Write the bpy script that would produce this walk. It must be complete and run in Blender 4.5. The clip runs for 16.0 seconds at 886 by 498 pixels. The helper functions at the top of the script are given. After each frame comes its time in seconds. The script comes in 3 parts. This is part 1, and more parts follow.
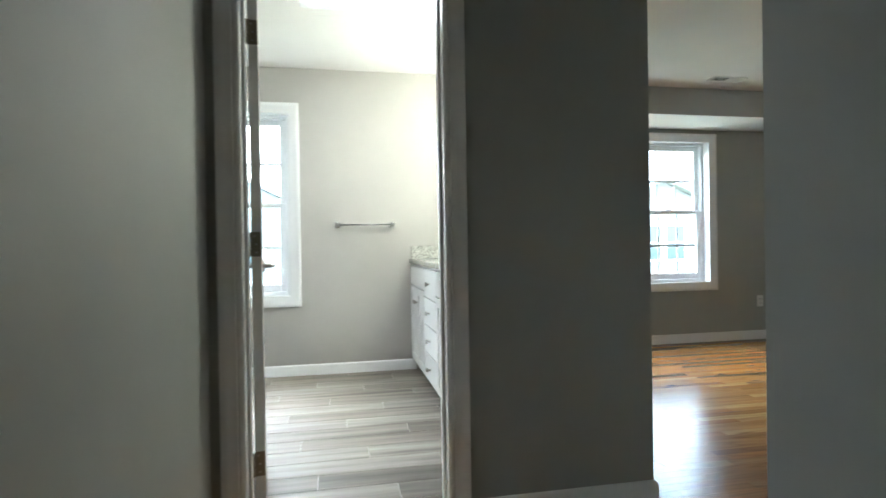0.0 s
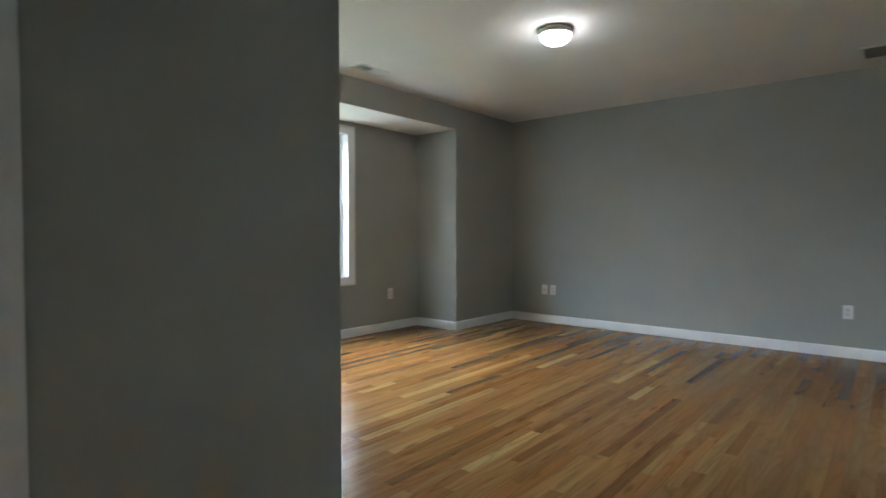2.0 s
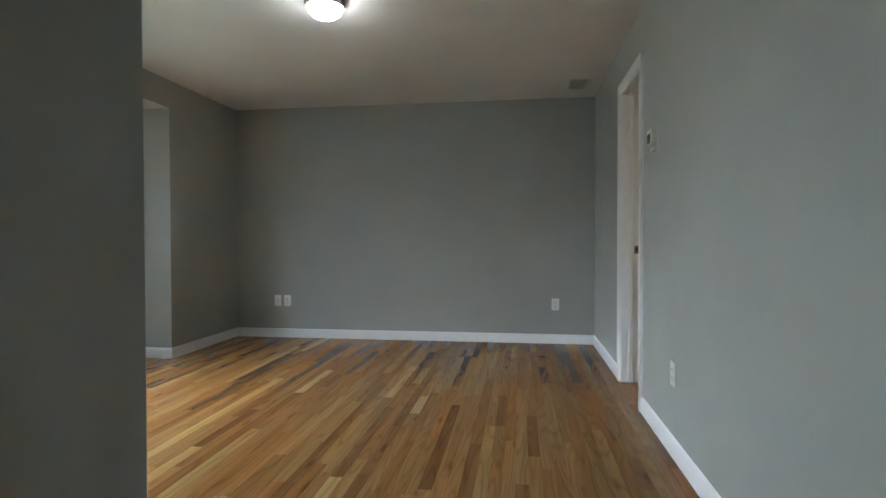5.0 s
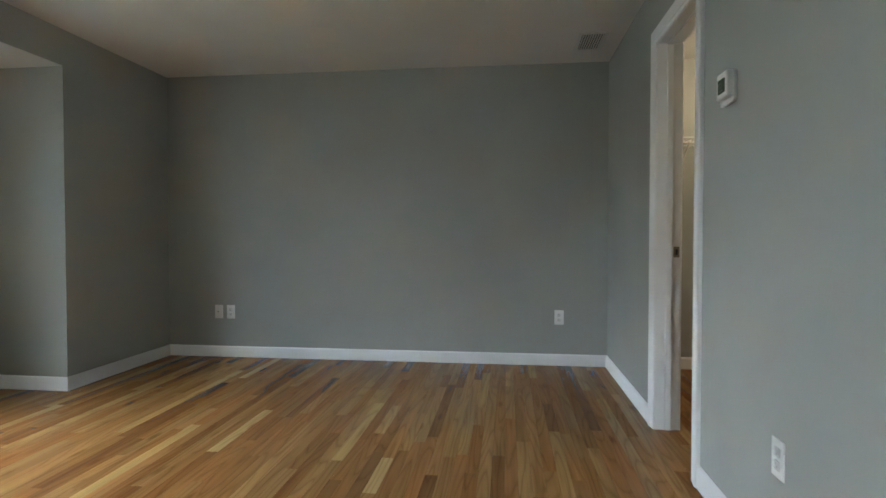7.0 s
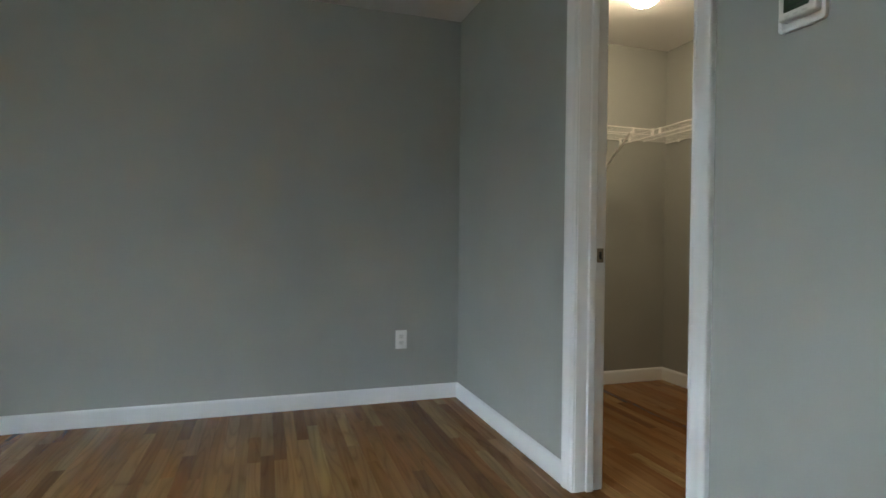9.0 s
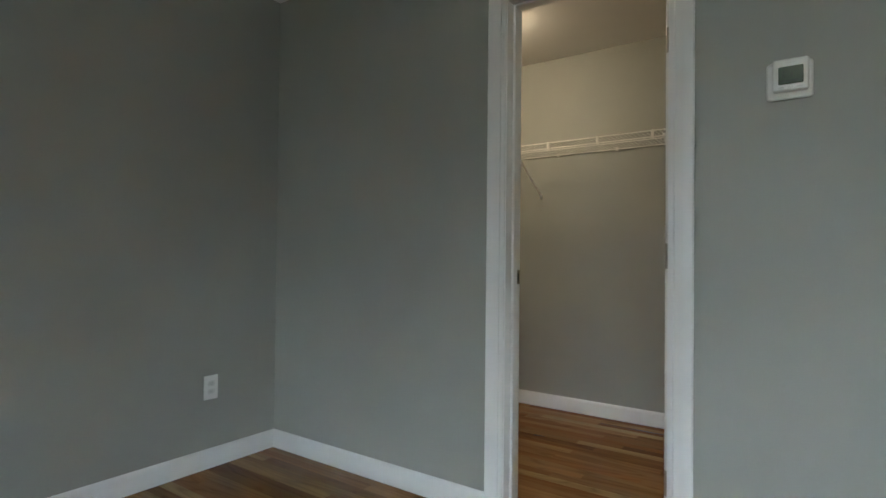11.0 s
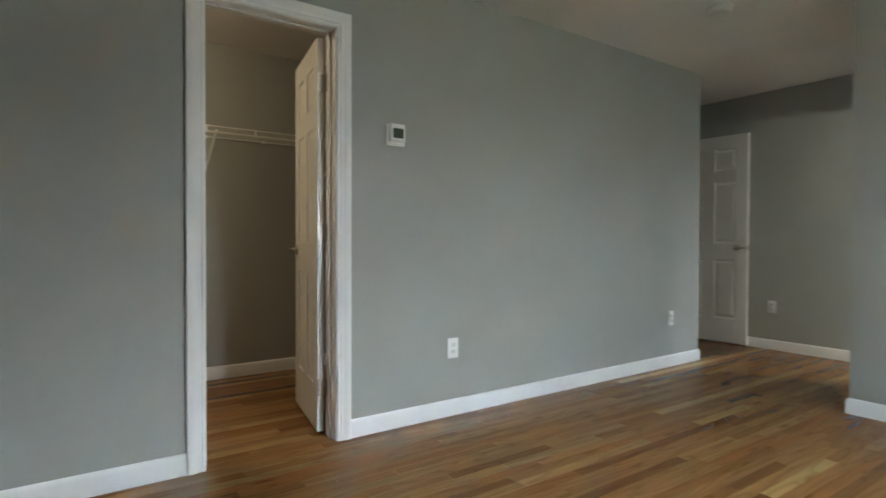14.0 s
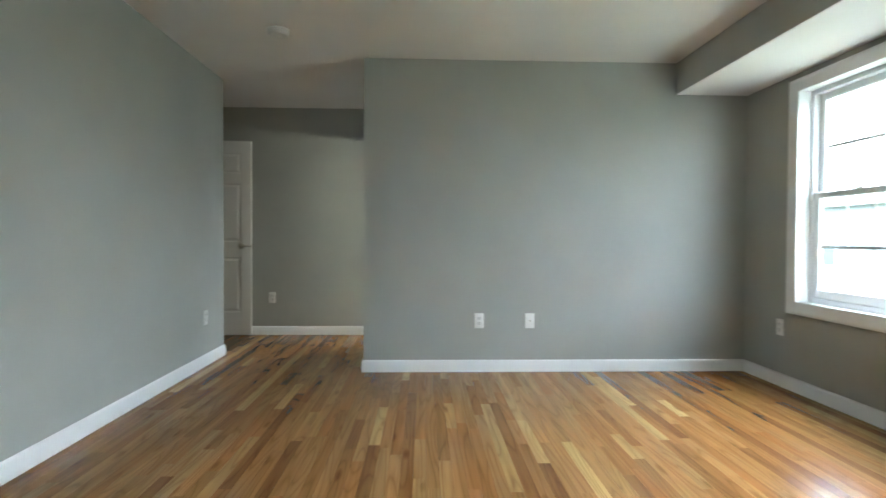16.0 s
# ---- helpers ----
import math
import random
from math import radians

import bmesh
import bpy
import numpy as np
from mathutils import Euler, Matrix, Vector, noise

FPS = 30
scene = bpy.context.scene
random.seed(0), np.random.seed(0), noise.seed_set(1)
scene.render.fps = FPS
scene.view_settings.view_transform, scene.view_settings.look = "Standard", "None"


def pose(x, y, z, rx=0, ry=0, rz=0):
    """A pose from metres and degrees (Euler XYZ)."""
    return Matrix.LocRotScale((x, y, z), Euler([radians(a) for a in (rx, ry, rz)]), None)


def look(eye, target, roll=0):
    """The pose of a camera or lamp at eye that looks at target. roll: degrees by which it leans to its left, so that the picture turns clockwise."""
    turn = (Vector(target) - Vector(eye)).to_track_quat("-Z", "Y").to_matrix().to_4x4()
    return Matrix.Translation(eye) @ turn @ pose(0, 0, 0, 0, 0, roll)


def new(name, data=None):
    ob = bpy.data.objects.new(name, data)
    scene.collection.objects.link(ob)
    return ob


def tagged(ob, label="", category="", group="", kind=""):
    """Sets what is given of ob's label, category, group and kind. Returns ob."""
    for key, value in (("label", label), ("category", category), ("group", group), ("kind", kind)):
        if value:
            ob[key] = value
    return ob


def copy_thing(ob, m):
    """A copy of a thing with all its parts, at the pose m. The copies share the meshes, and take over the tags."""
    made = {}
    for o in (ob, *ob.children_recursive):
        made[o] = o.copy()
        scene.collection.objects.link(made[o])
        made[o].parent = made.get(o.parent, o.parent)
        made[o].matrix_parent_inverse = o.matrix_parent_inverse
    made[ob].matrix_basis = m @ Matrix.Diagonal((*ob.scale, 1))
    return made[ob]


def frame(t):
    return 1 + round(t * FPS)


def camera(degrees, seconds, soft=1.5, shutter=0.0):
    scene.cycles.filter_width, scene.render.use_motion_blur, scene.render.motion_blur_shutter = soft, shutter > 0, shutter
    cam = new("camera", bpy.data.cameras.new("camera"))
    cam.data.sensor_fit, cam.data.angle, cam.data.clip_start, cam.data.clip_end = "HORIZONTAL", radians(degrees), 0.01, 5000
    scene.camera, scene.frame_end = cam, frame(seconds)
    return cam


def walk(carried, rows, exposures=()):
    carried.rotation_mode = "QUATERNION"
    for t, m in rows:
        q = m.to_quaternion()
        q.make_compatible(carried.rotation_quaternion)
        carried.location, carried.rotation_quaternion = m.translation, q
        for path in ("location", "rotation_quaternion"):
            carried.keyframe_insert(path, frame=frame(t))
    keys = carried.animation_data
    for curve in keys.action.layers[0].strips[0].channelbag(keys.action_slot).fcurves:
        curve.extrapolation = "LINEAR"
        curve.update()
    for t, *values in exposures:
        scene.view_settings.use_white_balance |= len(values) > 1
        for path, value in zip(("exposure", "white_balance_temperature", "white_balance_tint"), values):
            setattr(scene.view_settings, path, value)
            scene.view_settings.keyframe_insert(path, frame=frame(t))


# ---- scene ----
# ---------- camera and walk ----------
cam = camera(78.5, 16.0, shutter=0.3)
PATH = [
    (0, (1.012, 0.050, 1.029), (1.398, 2.011, 1.016), -0.9),
    (0.5, (1.078, 0.357, 1.041), (1.735, 2.246, 1.013), -0.9),
    (1, (1.164, 0.512, 1.044), (2.117, 2.27, 1.007), -0.5),
    (1.5, (1.198, 0.612, 1.063), (2.457, 2.165, 0.996), -0.0),
    (2, (1.218, 0.752, 1.053), (2.749, 2.038, 0.995), 0.0),
    (2.5, (1.182, 0.865, 1.04), (2.924, 1.846, 0.984), 0.0),
    (3, (1.257, 1.008, 1.042), (3.119, 1.736, 0.986), -0.1),
    (3.5, (1.266, 1.205, 1.035), (3.191, 1.746, 0.995), -0.0),
    (4, (1.271, 1.397, 1.022), (3.23, 1.8, 0.997), 0.2),
    (6.5, (2.187, 1.432, 1.043), (4.172, 1.671, 1.001), -0.2),
    (7, (2.488, 1.48, 1.036), (4.473, 1.715, 0.99), -0.0),
    (7.5, (2.79, 1.584, 1.025), (4.778, 1.797, 0.987), -0.0),
    (8, (3.047, 1.701, 1.031), (5.046, 1.722, 0.991), 0.0),
    (8.5, (3.332, 1.788, 1.014), (5.307, 1.474, 0.971), 0.4),
    (9, (3.604, 1.871, 1.005), (5.505, 1.251, 0.976), 0.6),
    (9.5, (3.829, 1.985, 1.008), (5.609, 1.074, 0.991), 0.9),
    (12, (4.865, 2.986, 1.044), (5.424, 1.066, 1.064), -0.1),
    (12.5, (5.086, 3.126, 1.034), (5.296, 1.137, 1.039), -0.2),
    (13, (5.417, 3.195, 1.017), (5.168, 1.211, 1.021), -0.1),
    (13.5, (5.78, 3.205, 1.01), (5.033, 1.35, 1.006), 0.2),
    (14, (5.995, 3.211, 1.008), (4.848, 1.572, 0.976), 0.2),
    (14.5, (6.141, 3.147, 1.007), (4.644, 1.821, 0.984), 0.1),
    (15, (6.248, 2.954, 1.007), (4.462, 2.054, 0.991), -0.0),
    (15.5, (6.354, 2.701, 1.02), (4.395, 2.3, 0.985), 0.2),
    (16, (6.414, 2.444, 1.031), (4.415, 2.516, 0.994), 0.3),
]
EXPOSURES = [(0.0, 4.14, 5620, 7), (2.0, 4.27, 5600, 8), (4.0, 4.24, 5680, 9), (7.0, 4.2, 5680, 8), (9.5, 4.12, 5650, 7), (12.0, 3.86, 5880, 7), (13.0, 4.1, 5920, 7), (14.0, 4.28, 5920, 9), (15.0, 4.4, 5900, 9), (16.0, 4.52, 5780, 7)]
walk(cam, [(t, look(e, g, r)) for t, e, g, r in PATH], EXPOSURES)

# ---------- world, sun ----------
world = bpy.data.worlds.new("world")
scene.world = world
world.use_nodes = True
wn, wl = world.node_tree.nodes, world.node_tree.links
sky = wn.new("ShaderNodeTexSky")
sky.sky_type = "NISHITA"
sky.sun_disc = False
sky.sun_elevation, sky.sun_rotation = radians(50), radians(-22)
sky.air_density, sky.dust_density, sky.ozone_density = 1.0, 6.0, 0.6
soft_sky = wn.new("ShaderNodeMixRGB")
soft_sky.inputs[0].default_value = 0.62
soft_sky.inputs[2].default_value = (10.6, 12.2, 12.6, 1)
wl.new(sky.outputs[0], soft_sky.inputs[1])
wl.new(soft_sky.outputs[0], wn["Background"].inputs[0])
wn["Background"].inputs[1].default_value = 0.105
sun = new("sun", bpy.data.lights.new("sun", "SUN"))
sun.data.energy, sun.data.angle, sun.data.color = 0.64, radians(76), (0.93, 0.98, 1.0)
sun.matrix_world = look((-2.42, 6.0, 7.71), (0, 0, 0))

LAMP_ROOM, LAMP_CLOSET, LAMP_BATH, LAMP_VANITY = 2.9, 6.6, 9.5, 8.5

# ---------- helpers ----------
def bx(bm, x0, x1, y0, y1, z0, z1, bev=0.0, seg=1):
    g = bmesh.ops.create_cube(bm, size=1)["verts"]
    for v in g:
        v.co = Vector((x0 + (v.co.x + .5) * (x1 - x0), y0 + (v.co.y + .5) * (y1 - y0), z0 + (v.co.z + .5) * (z1 - z0)))
    if bev:
        es = list({e for v in g for e in v.link_edges})
        bmesh.ops.bevel(bm, geom=es, offset=bev, segments=seg, affect="EDGES", profile=0.5)
    return g


def rod(bm, a, b, r, n=8):
    a, b = Vector(a), Vector(b)
    m = Matrix.Translation((a + b) / 2) @ (b - a).to_track_quat("Z", "Y").to_matrix().to_4x4()
    bmesh.ops.create_cone(bm, cap_ends=True, segments=n, radius1=r, radius2=r, depth=(b - a).length, matrix=m)


def lathe(bm, prof, n=40, m=None):
    """Turns a profile of (radius, z) round the z axis."""
    m = m or Matrix.Identity(4)
    rings = []
    for r, z in prof:
        if r < 1e-6:
            rings.append([bm.verts.new(m @ Vector((0, 0, z)))])
        else:
            rings.append([bm.verts.new(m @ Vector((r * math.cos(2 * math.pi * i / n), r * math.sin(2 * math.pi * i / n), z))) for i in range(n)])
    for p, q in zip(rings, rings[1:]):
        for i in range(n):
            j = (i + 1) % n
            if len(p) == 1:
                bm.faces.new((p[0], q[i], q[j]))
            elif len(q) == 1:
                bm.faces.new((p[i], q[0], p[j]))
            else:
                bm.faces.new((p[i], q[i], q[j], p[j]))
    bmesh.ops.recalc_face_normals(bm, faces=bm.faces)


def mesh_of(name, bm, material, smooth=False):
    bmesh.ops.recalc_face_normals(bm, faces=bm.faces)
    me = bpy.data.meshes.new(name)
    bm.to_mesh(me)
    bm.free()
    me.materials.append(material)
    if smooth:
        me.shade_smooth()
        me.set_sharp_from_angle(angle=radians(32))
    return me


def part(name, bm, material, parent=None, label="", smooth=False):
    ob = new(name, mesh_of(name, bm, material, smooth))
    ob.parent = parent
    if label:
        tagged(ob, label)
    return ob


def thing(name, m, label, category, group="", kind=""):
    ob = new(name)
    ob.empty_display_size = 0.05
    ob.matrix_basis = m
    return tagged(ob, label, category, group, kind)


def structure(name, bm, material, label, category="wall", smooth=False):
    return tagged(part(name, bm, material, None, "", smooth), label, category, "", "structure")


# ---------- materials ----------
def base_mat(name, rough=0.5, metal=0.0):
    m = bpy.data.materials.new(name)
    m.use_nodes = True
    nt = m.node_tree
    b = nt.nodes["Principled BSDF"]
    b.inputs["Roughness"].default_value, b.inputs["Metallic"].default_value = rough, metal
    return m, nt, b


def nd(nt, kind, **kw):
    n = nt.nodes.new(kind)
    for k, v in kw.items():
        if k in ("op", "operation"):
            n.operation = v
        elif k == "blend":
            n.blend_type = v
    return n


def noise_tex(nt, coord, scale, detail=3.0, rough=0.5):
    n = nt.nodes.new("ShaderNodeTexNoise")
    n.inputs["Scale"].default_value, n.inputs["Detail"].default_value, n.inputs["Roughness"].default_value = scale, detail, rough
    nt.links.new(coord, n.inputs["Vector"])
    return n


def ramp(nt, fac, stops):
    r = nt.nodes.new("ShaderNodeValToRGB")
    e = r.color_ramp.elements
    while len(e) < len(stops):
        e.new(0.5)
    for el, (p, c) in zip(e, stops):
        el.position, el.color = p, (*c, 1)
    nt.links.new(fac, r.inputs[0])
    return r


def mix(nt, fac, a, b, blend="MIX"):
    n = nt.nodes.new("ShaderNodeMixRGB")
    n.blend_type = blend
    for i, v in enumerate((fac, a, b)):
        if isinstance(v, bpy.types.NodeSocket):
            nt.links.new(v, n.inputs[i])
        elif i == 0:
            n.inputs[0].default_value = v
        else:
            n.inputs[i].default_value = (*v, 1)
    return n.outputs[0]


def bump(nt, b, height, strength, dist=0.001):
    n = nt.nodes.new("ShaderNodeBump")
    n.inputs["Strength"].default_value, n.inputs["Distance"].default_value = strength, dist
    nt.links.new(height, n.inputs["Height"])
    nt.links.new(n.outputs[0], b.inputs["Normal"])


def paint(name, col, rough=0.6, spread=0.05, grain=350.0, strength=0.12):
    """Rolled or brushed paint: faint large unevenness and a fine stipple."""
    m, nt, b = base_mat(name, rough)
    pos = nt.nodes.new("ShaderNodeNewGeometry").outputs["Position"]
    big = noise_tex(nt, pos, 1.7, 4.0)
    lo = tuple(c * (1 - spread) for c in col)
    hi = tuple(min(1, c * (1 + spread)) for c in col)
    r = ramp(nt, big.outputs[0], [(0.3, lo), (0.7, hi)])
    nt.links.new(r.outputs[0], b.inputs["Base Color"])
    if strength:
        fine = noise_tex(nt, pos, grain, 2.0)
        bump(nt, b, fine.outputs[0], strength)
    return m


def metal(name, col, rough=0.25):
    m, nt, b = base_mat(name, rough, 1.0)
    b.inputs["Base Color"].default_value = (*col, 1)
    pos = nt.nodes.new("ShaderNodeTexCoord").outputs["Object"]
    r = ramp(nt, noise_tex(nt, pos, 40.0).outputs[0], [(0.3, tuple(c * .88 for c in col)), (0.7, col)])
    nt.links.new(r.outputs[0], b.inputs["Base Color"])
    return m


def plastic(name, col, rough=0.35):
    m, nt, b = base_mat(name, rough)
    pos = nt.nodes.new("ShaderNodeTexCoord").outputs["Object"]
    r = ramp(nt, noise_tex(nt, pos, 25.0).outputs[0], [(0.3, tuple(c * .97 for c in col)), (0.7, col)])
    nt.links.new(r.outputs[0], b.inputs["Base Color"])
    return m


def glow(name, col, strength):
    m, nt, b = base_mat(name, 0.4)
    b.inputs["Base Color"].default_value = (.85, .85, .83, 1)
    b.inputs["Emission Color"].default_value = (*col, 1)
    b.inputs["Emission Strength"].default_value = strength
    return m


def oak(name, per_island):
    """Finished red-oak strip: tone by board, long grain, pores, mineral streaks and knots, under a satin coat."""
    m, nt, b = base_mat(name, 0.3)
    geo = nt.nodes.new("ShaderNodeNewGeometry")
    rnd = geo.outputs["Random Per Island"] if per_island else nt.nodes.new("ShaderNodeObjectInfo").outputs["Random"]
    shift = nt.nodes.new("ShaderNodeCombineXYZ")
    k = nd(nt, "ShaderNodeMath", op="MULTIPLY")
    k.inputs[1].default_value = 37.0
    nt.links.new(rnd, k.inputs[0])
    nt.links.new(k.outputs[0], shift.inputs[0])
    nt.links.new(k.outputs[0], shift.inputs[2])
    add = nd(nt, "ShaderNodeVectorMath", op="ADD")
    nt.links.new(geo.outputs["Position"], add.inputs[0])
    nt.links.new(shift.outputs[0], add.inputs[1])

    def stretched(x, y):
        mp = nt.nodes.new("ShaderNodeMapping")
        mp.inputs["Scale"].default_value = (x, y, 1)
        nt.links.new(add.outputs[0], mp.inputs[0])
        return mp.outputs[0]
    tone = ramp(nt, rnd, [(0.0, (0.140, 0.067, 0.025)), (0.04, (0.162, 0.077, 0.028)), (0.12, (0.190, 0.088, 0.030)), (0.24, (0.248, 0.119, 0.040)), (0.36, (0.213, 0.106, 0.037)), (0.48, (0.268, 0.152, 0.054)), (0.60, (0.225, 0.106, 0.035)), (0.72, (0.283, 0.167, 0.062)), (0.82, (0.240, 0.127, 0.045)), (0.93, (0.321, 0.206, 0.081)), (1.0, (0.374, 0.257, 0.111))])
    # long streaks, cathedral figure, fine grain, and a drift of hue inside each board
    streak = noise_tex(nt, stretched(0.9, 14), 1.0, 3.0, 0.55)
    g1 = ramp(nt, streak.outputs[0], [(0.27, (.60, .50, .43)), (0.42, (.90, .86, .82)), (0.56, (1.04, 1.03, 1.0)), (0.72, (1.25, 1.23, 1.15))])
    c = mix(nt, 0.65, tone.outputs[0], g1.outputs[0], "MULTIPLY")
    field = noise_tex(nt, stretched(0.8, 9), 1.0, 1.0, 0.35)
    rings = nd(nt, "ShaderNodeMath", op="MULTIPLY")
    rings.inputs[1].default_value = 22.0
    nt.links.new(field.outputs[0], rings.inputs[0])
    saw = nd(nt, "ShaderNodeMath", op="PINGPONG")
    saw.inputs[1].default_value = 1.0
    nt.links.new(rings.outputs[0], saw.inputs[0])
    g4 = ramp(nt, saw.outputs[0], [(0.0, (.50, .40, .33)), (0.28, (.92, .90, .88)), (0.75, (1.08, 1.07, 1.05))])
    c = mix(nt, 0.42, c, g4.outputs[0], "MULTIPLY")
    grain = noise_tex(nt, stretched(3.0, 90), 1.0, 2.0, 0.5)
    g2 = ramp(nt, grain.outputs[0], [(0.30, (.74, .68, .61)), (0.55, (1.04, 1.03, 1.02))])
    c = mix(nt, 0.35, c, g2.outputs[0], "MULTIPLY")
    hue = noise_tex(nt, stretched(1.4, 5), 1.0, 2.0, 0.5)
    g3 = ramp(nt, hue.outputs[0], [(0.35, (1.07, .94, .84)), (0.62, (.98, 1.01, 1.01))])
    c = mix(nt, 0.7, c, g3.outputs[0], "MULTIPLY")
    vor = nt.nodes.new("ShaderNodeTexVoronoi")
    vor.inputs["Scale"].default_value = 1.0
    nt.links.new(stretched(3.4, 14.0), vor.inputs["Vector"])
    knot = ramp(nt, vor.outputs["Distance"], [(0.06, (.42, .32, .25)), (0.15, (.66, .55, .48)), (0.27, (1, 1, 1))])
    sparse = ramp(nt, vor.outputs["Color"], [(0.27, (1, 1, 1)), (0.30, (0, 0, 0))])
    odd = nd(nt, "ShaderNodeInvert")
    nt.links.new(sparse.outputs[0], odd.inputs[1])
    few = mix(nt, 1.0, knot.outputs[0], odd.outputs[0], "LIGHTEN")
    c = mix(nt, 0.7, c, few, "MULTIPLY")
    nt.links.new(c, b.inputs["Base Color"])
    b.inputs["Roughness"].default_value = 0.24
    b.inputs["Specular IOR Level"].default_value = 0.20
    b.inputs["Coat Weight"].default_value, b.inputs["Coat Roughness"].default_value = 0.05, 0.14
    return m


def tile_mat(name):
    """Wood-look porcelain plank: grey-brown streaks along the plank."""
    m, nt, b = base_mat(name, 0.58)
    geo = nt.nodes.new("ShaderNodeNewGeometry")
    rnd = nt.nodes.new("ShaderNodeObjectInfo").outputs["Random"]
    k = nd(nt, "ShaderNodeMath", op="MULTIPLY")
    k.inputs[1].default_value = 53.0
    nt.links.new(rnd, k.inputs[0])
    sh = nt.nodes.new("ShaderNodeCombineXYZ")
    nt.links.new(k.outputs[0], sh.inputs[1])
    nt.links.new(k.outputs[0], sh.inputs[2])
    add = nd(nt, "ShaderNodeVectorMath", op="ADD")
    nt.links.new(geo.outputs["Position"], add.inputs[0])
    nt.links.new(sh.outputs[0], add.inputs[1])
    mp = nt.nodes.new("ShaderNodeMapping")
    mp.inputs["Scale"].default_value = (1.1, 17, 1)
    nt.links.new(add.outputs[0], mp.inputs[0])
    n1 = noise_tex(nt, mp.outputs[0], 1.0, 6.0, 0.62)
    tone = ramp(nt, rnd, [(0.0, (.15, .128, .106)), (0.5, (.225, .200, .170)), (1.0, (.32, .292, .255))])
    g = ramp(nt, n1.outputs[0], [(0.30, (.42, .39, .36)), (0.5, (.95, .94, .92)), (0.68, (1.45, 1.42, 1.38))])
    c = mix(nt, 0.85, tone.outputs[0], g.outputs[0], "MULTIPLY")
    nt.links.new(c, b.inputs["Base Color"])
    bump(nt, b, n1.outputs[0], 0.12, 0.0008)
    return m


def granite(name):
    m, nt, b = base_mat(name, 0.14)
    pos = nt.nodes.new("ShaderNodeNewGeometry").outputs["Position"]
    n = noise_tex(nt, pos, 90.0, 6.0, 0.7)
    c1 = ramp(nt, n.outputs[0], [(0.34, (.10, .10, .095)), (0.44, (.40, .40, .37)), (0.54, (.62, .62, .58)), (0.72, (.78, .78, .75))])
    n2 = noise_tex(nt, pos, 12.0, 3.0)
    c2 = ramp(nt, n2.outputs[0], [(0.3, (.82, .82, .80)), (0.7, (1, 1, 1))])
    nt.links.new(mix(nt, 1.0, c1.outputs[0], c2.outputs[0], "MULTIPLY"), b.inputs["Base Color"])
    return m


def siding(name, col):
    m, nt, b = base_mat(name, 0.55)
    pos = nt.nodes.new("ShaderNodeNewGeometry").outputs["Position"]
    r = ramp(nt, noise_tex(nt, pos, 0.9, 4.0).outputs[0], [(0.3, tuple(c * .93 for c in col)), (0.7, col)])
    nt.links.new(r.outputs[0], b.inputs["Base Color"])
    return m


def glass(name):
    m, nt, b = base_mat(name, 0.0)
    b.inputs["Transmission Weight"].default_value, b.inputs["IOR"].default_value = 1.0, 1.02
    b.inputs["Base Color"].default_value = (.98, 1, .99, 1)
    return m


WALL = paint("grey_wall_paint", (.368, .374, .350), 0.62)
# the same wall grey, with the bathroom's brighter light put into its colour
WALL_BATH = paint("lightened_wall_paint", (.45, .435, .41), 0.55)
CEIL = paint("flat_white_ceiling_paint", (.78, .762, .75), 0.85, 0.03, 240.0, 0.25)
TRIM = paint("white_trim_enamel", (.80, .80, .80), 0.32, 0.02, 120.0, 0)
DOOR = paint("white_door_enamel", (.76, .75, .72), 0.28, 0.02, 160.0, 0)
VINYL = plastic("white_window_vinyl", (.82, .83, .84), 0.35)
CABINET = paint("white_cabinet_lacquer", (.82, .82, .81), 0.28, 0.015, 90.0, 0)
PLATE = plastic("white_plate_plastic", (.80, .80, .78), 0.3)
SOCKET = plastic("white_socket_plastic", (.70, .70, .68), 0.35)
# near-black that stands for the shade inside holes and ducts
DARK = plastic("recess_shade", (.02, .02, .02), 0.6)
VENT = plastic("painted_vent_metal", (.72, .71, .70), 0.45)
SLOT = plastic("slot_shade", (.22, .22, .21), 0.6)
NICKEL = metal("brushed_nickel", (.50, .47, .43), 0.28)
# closet hinge metal, with the bright reflection put into its colour
HINGE_LIT = metal("lit_hinge_metal", (.46, .43, .38), 0.32)
BRONZE = metal("antique_hinge_metal", (.27, .23, .17), 0.38)
CHROME = metal("polished_chrome", (.78, .79, .80), 0.07)
WIRE = plastic("white_vinyl_coated_wire", (.84, .82, .78), 0.3)
SCREEN = plastic("grey_green_lcd", (.085, .12, .088), 0.18)
LCDINK = plastic("dark_lcd_digits", (.03, .045, .035), 0.3)
SUBFLOOR = plastic("dark_joint_filler", (.055, .028, .013), 0.7)
GROUT = paint("beige_grout", (.46, .43, .38), 0.8, 0.05, 300.0, 0.2)
TILE = tile_mat("wood_look_porcelain")
GRANITE = granite("speckled_granite")
GLASS = glass("window_glass")
OAK_PART = oak("oak_strip", False)
OAK_JOINED = oak("oak_strip_far", True)
GLOW_ROOM = glow("lit_frosted_glass", (1.0, .94, .82), LAMP_ROOM)
GLOW_CLOSET = glow("lit_closet_glass", (1.0, .74, .43), LAMP_CLOSET)
GLOW_BATH = glow("lit_bath_lens", (1.0, .97, .91), LAMP_BATH)
GLOW_VANITY = glow("lit_vanity_glass", (1.0, .94, .72), LAMP_VANITY)

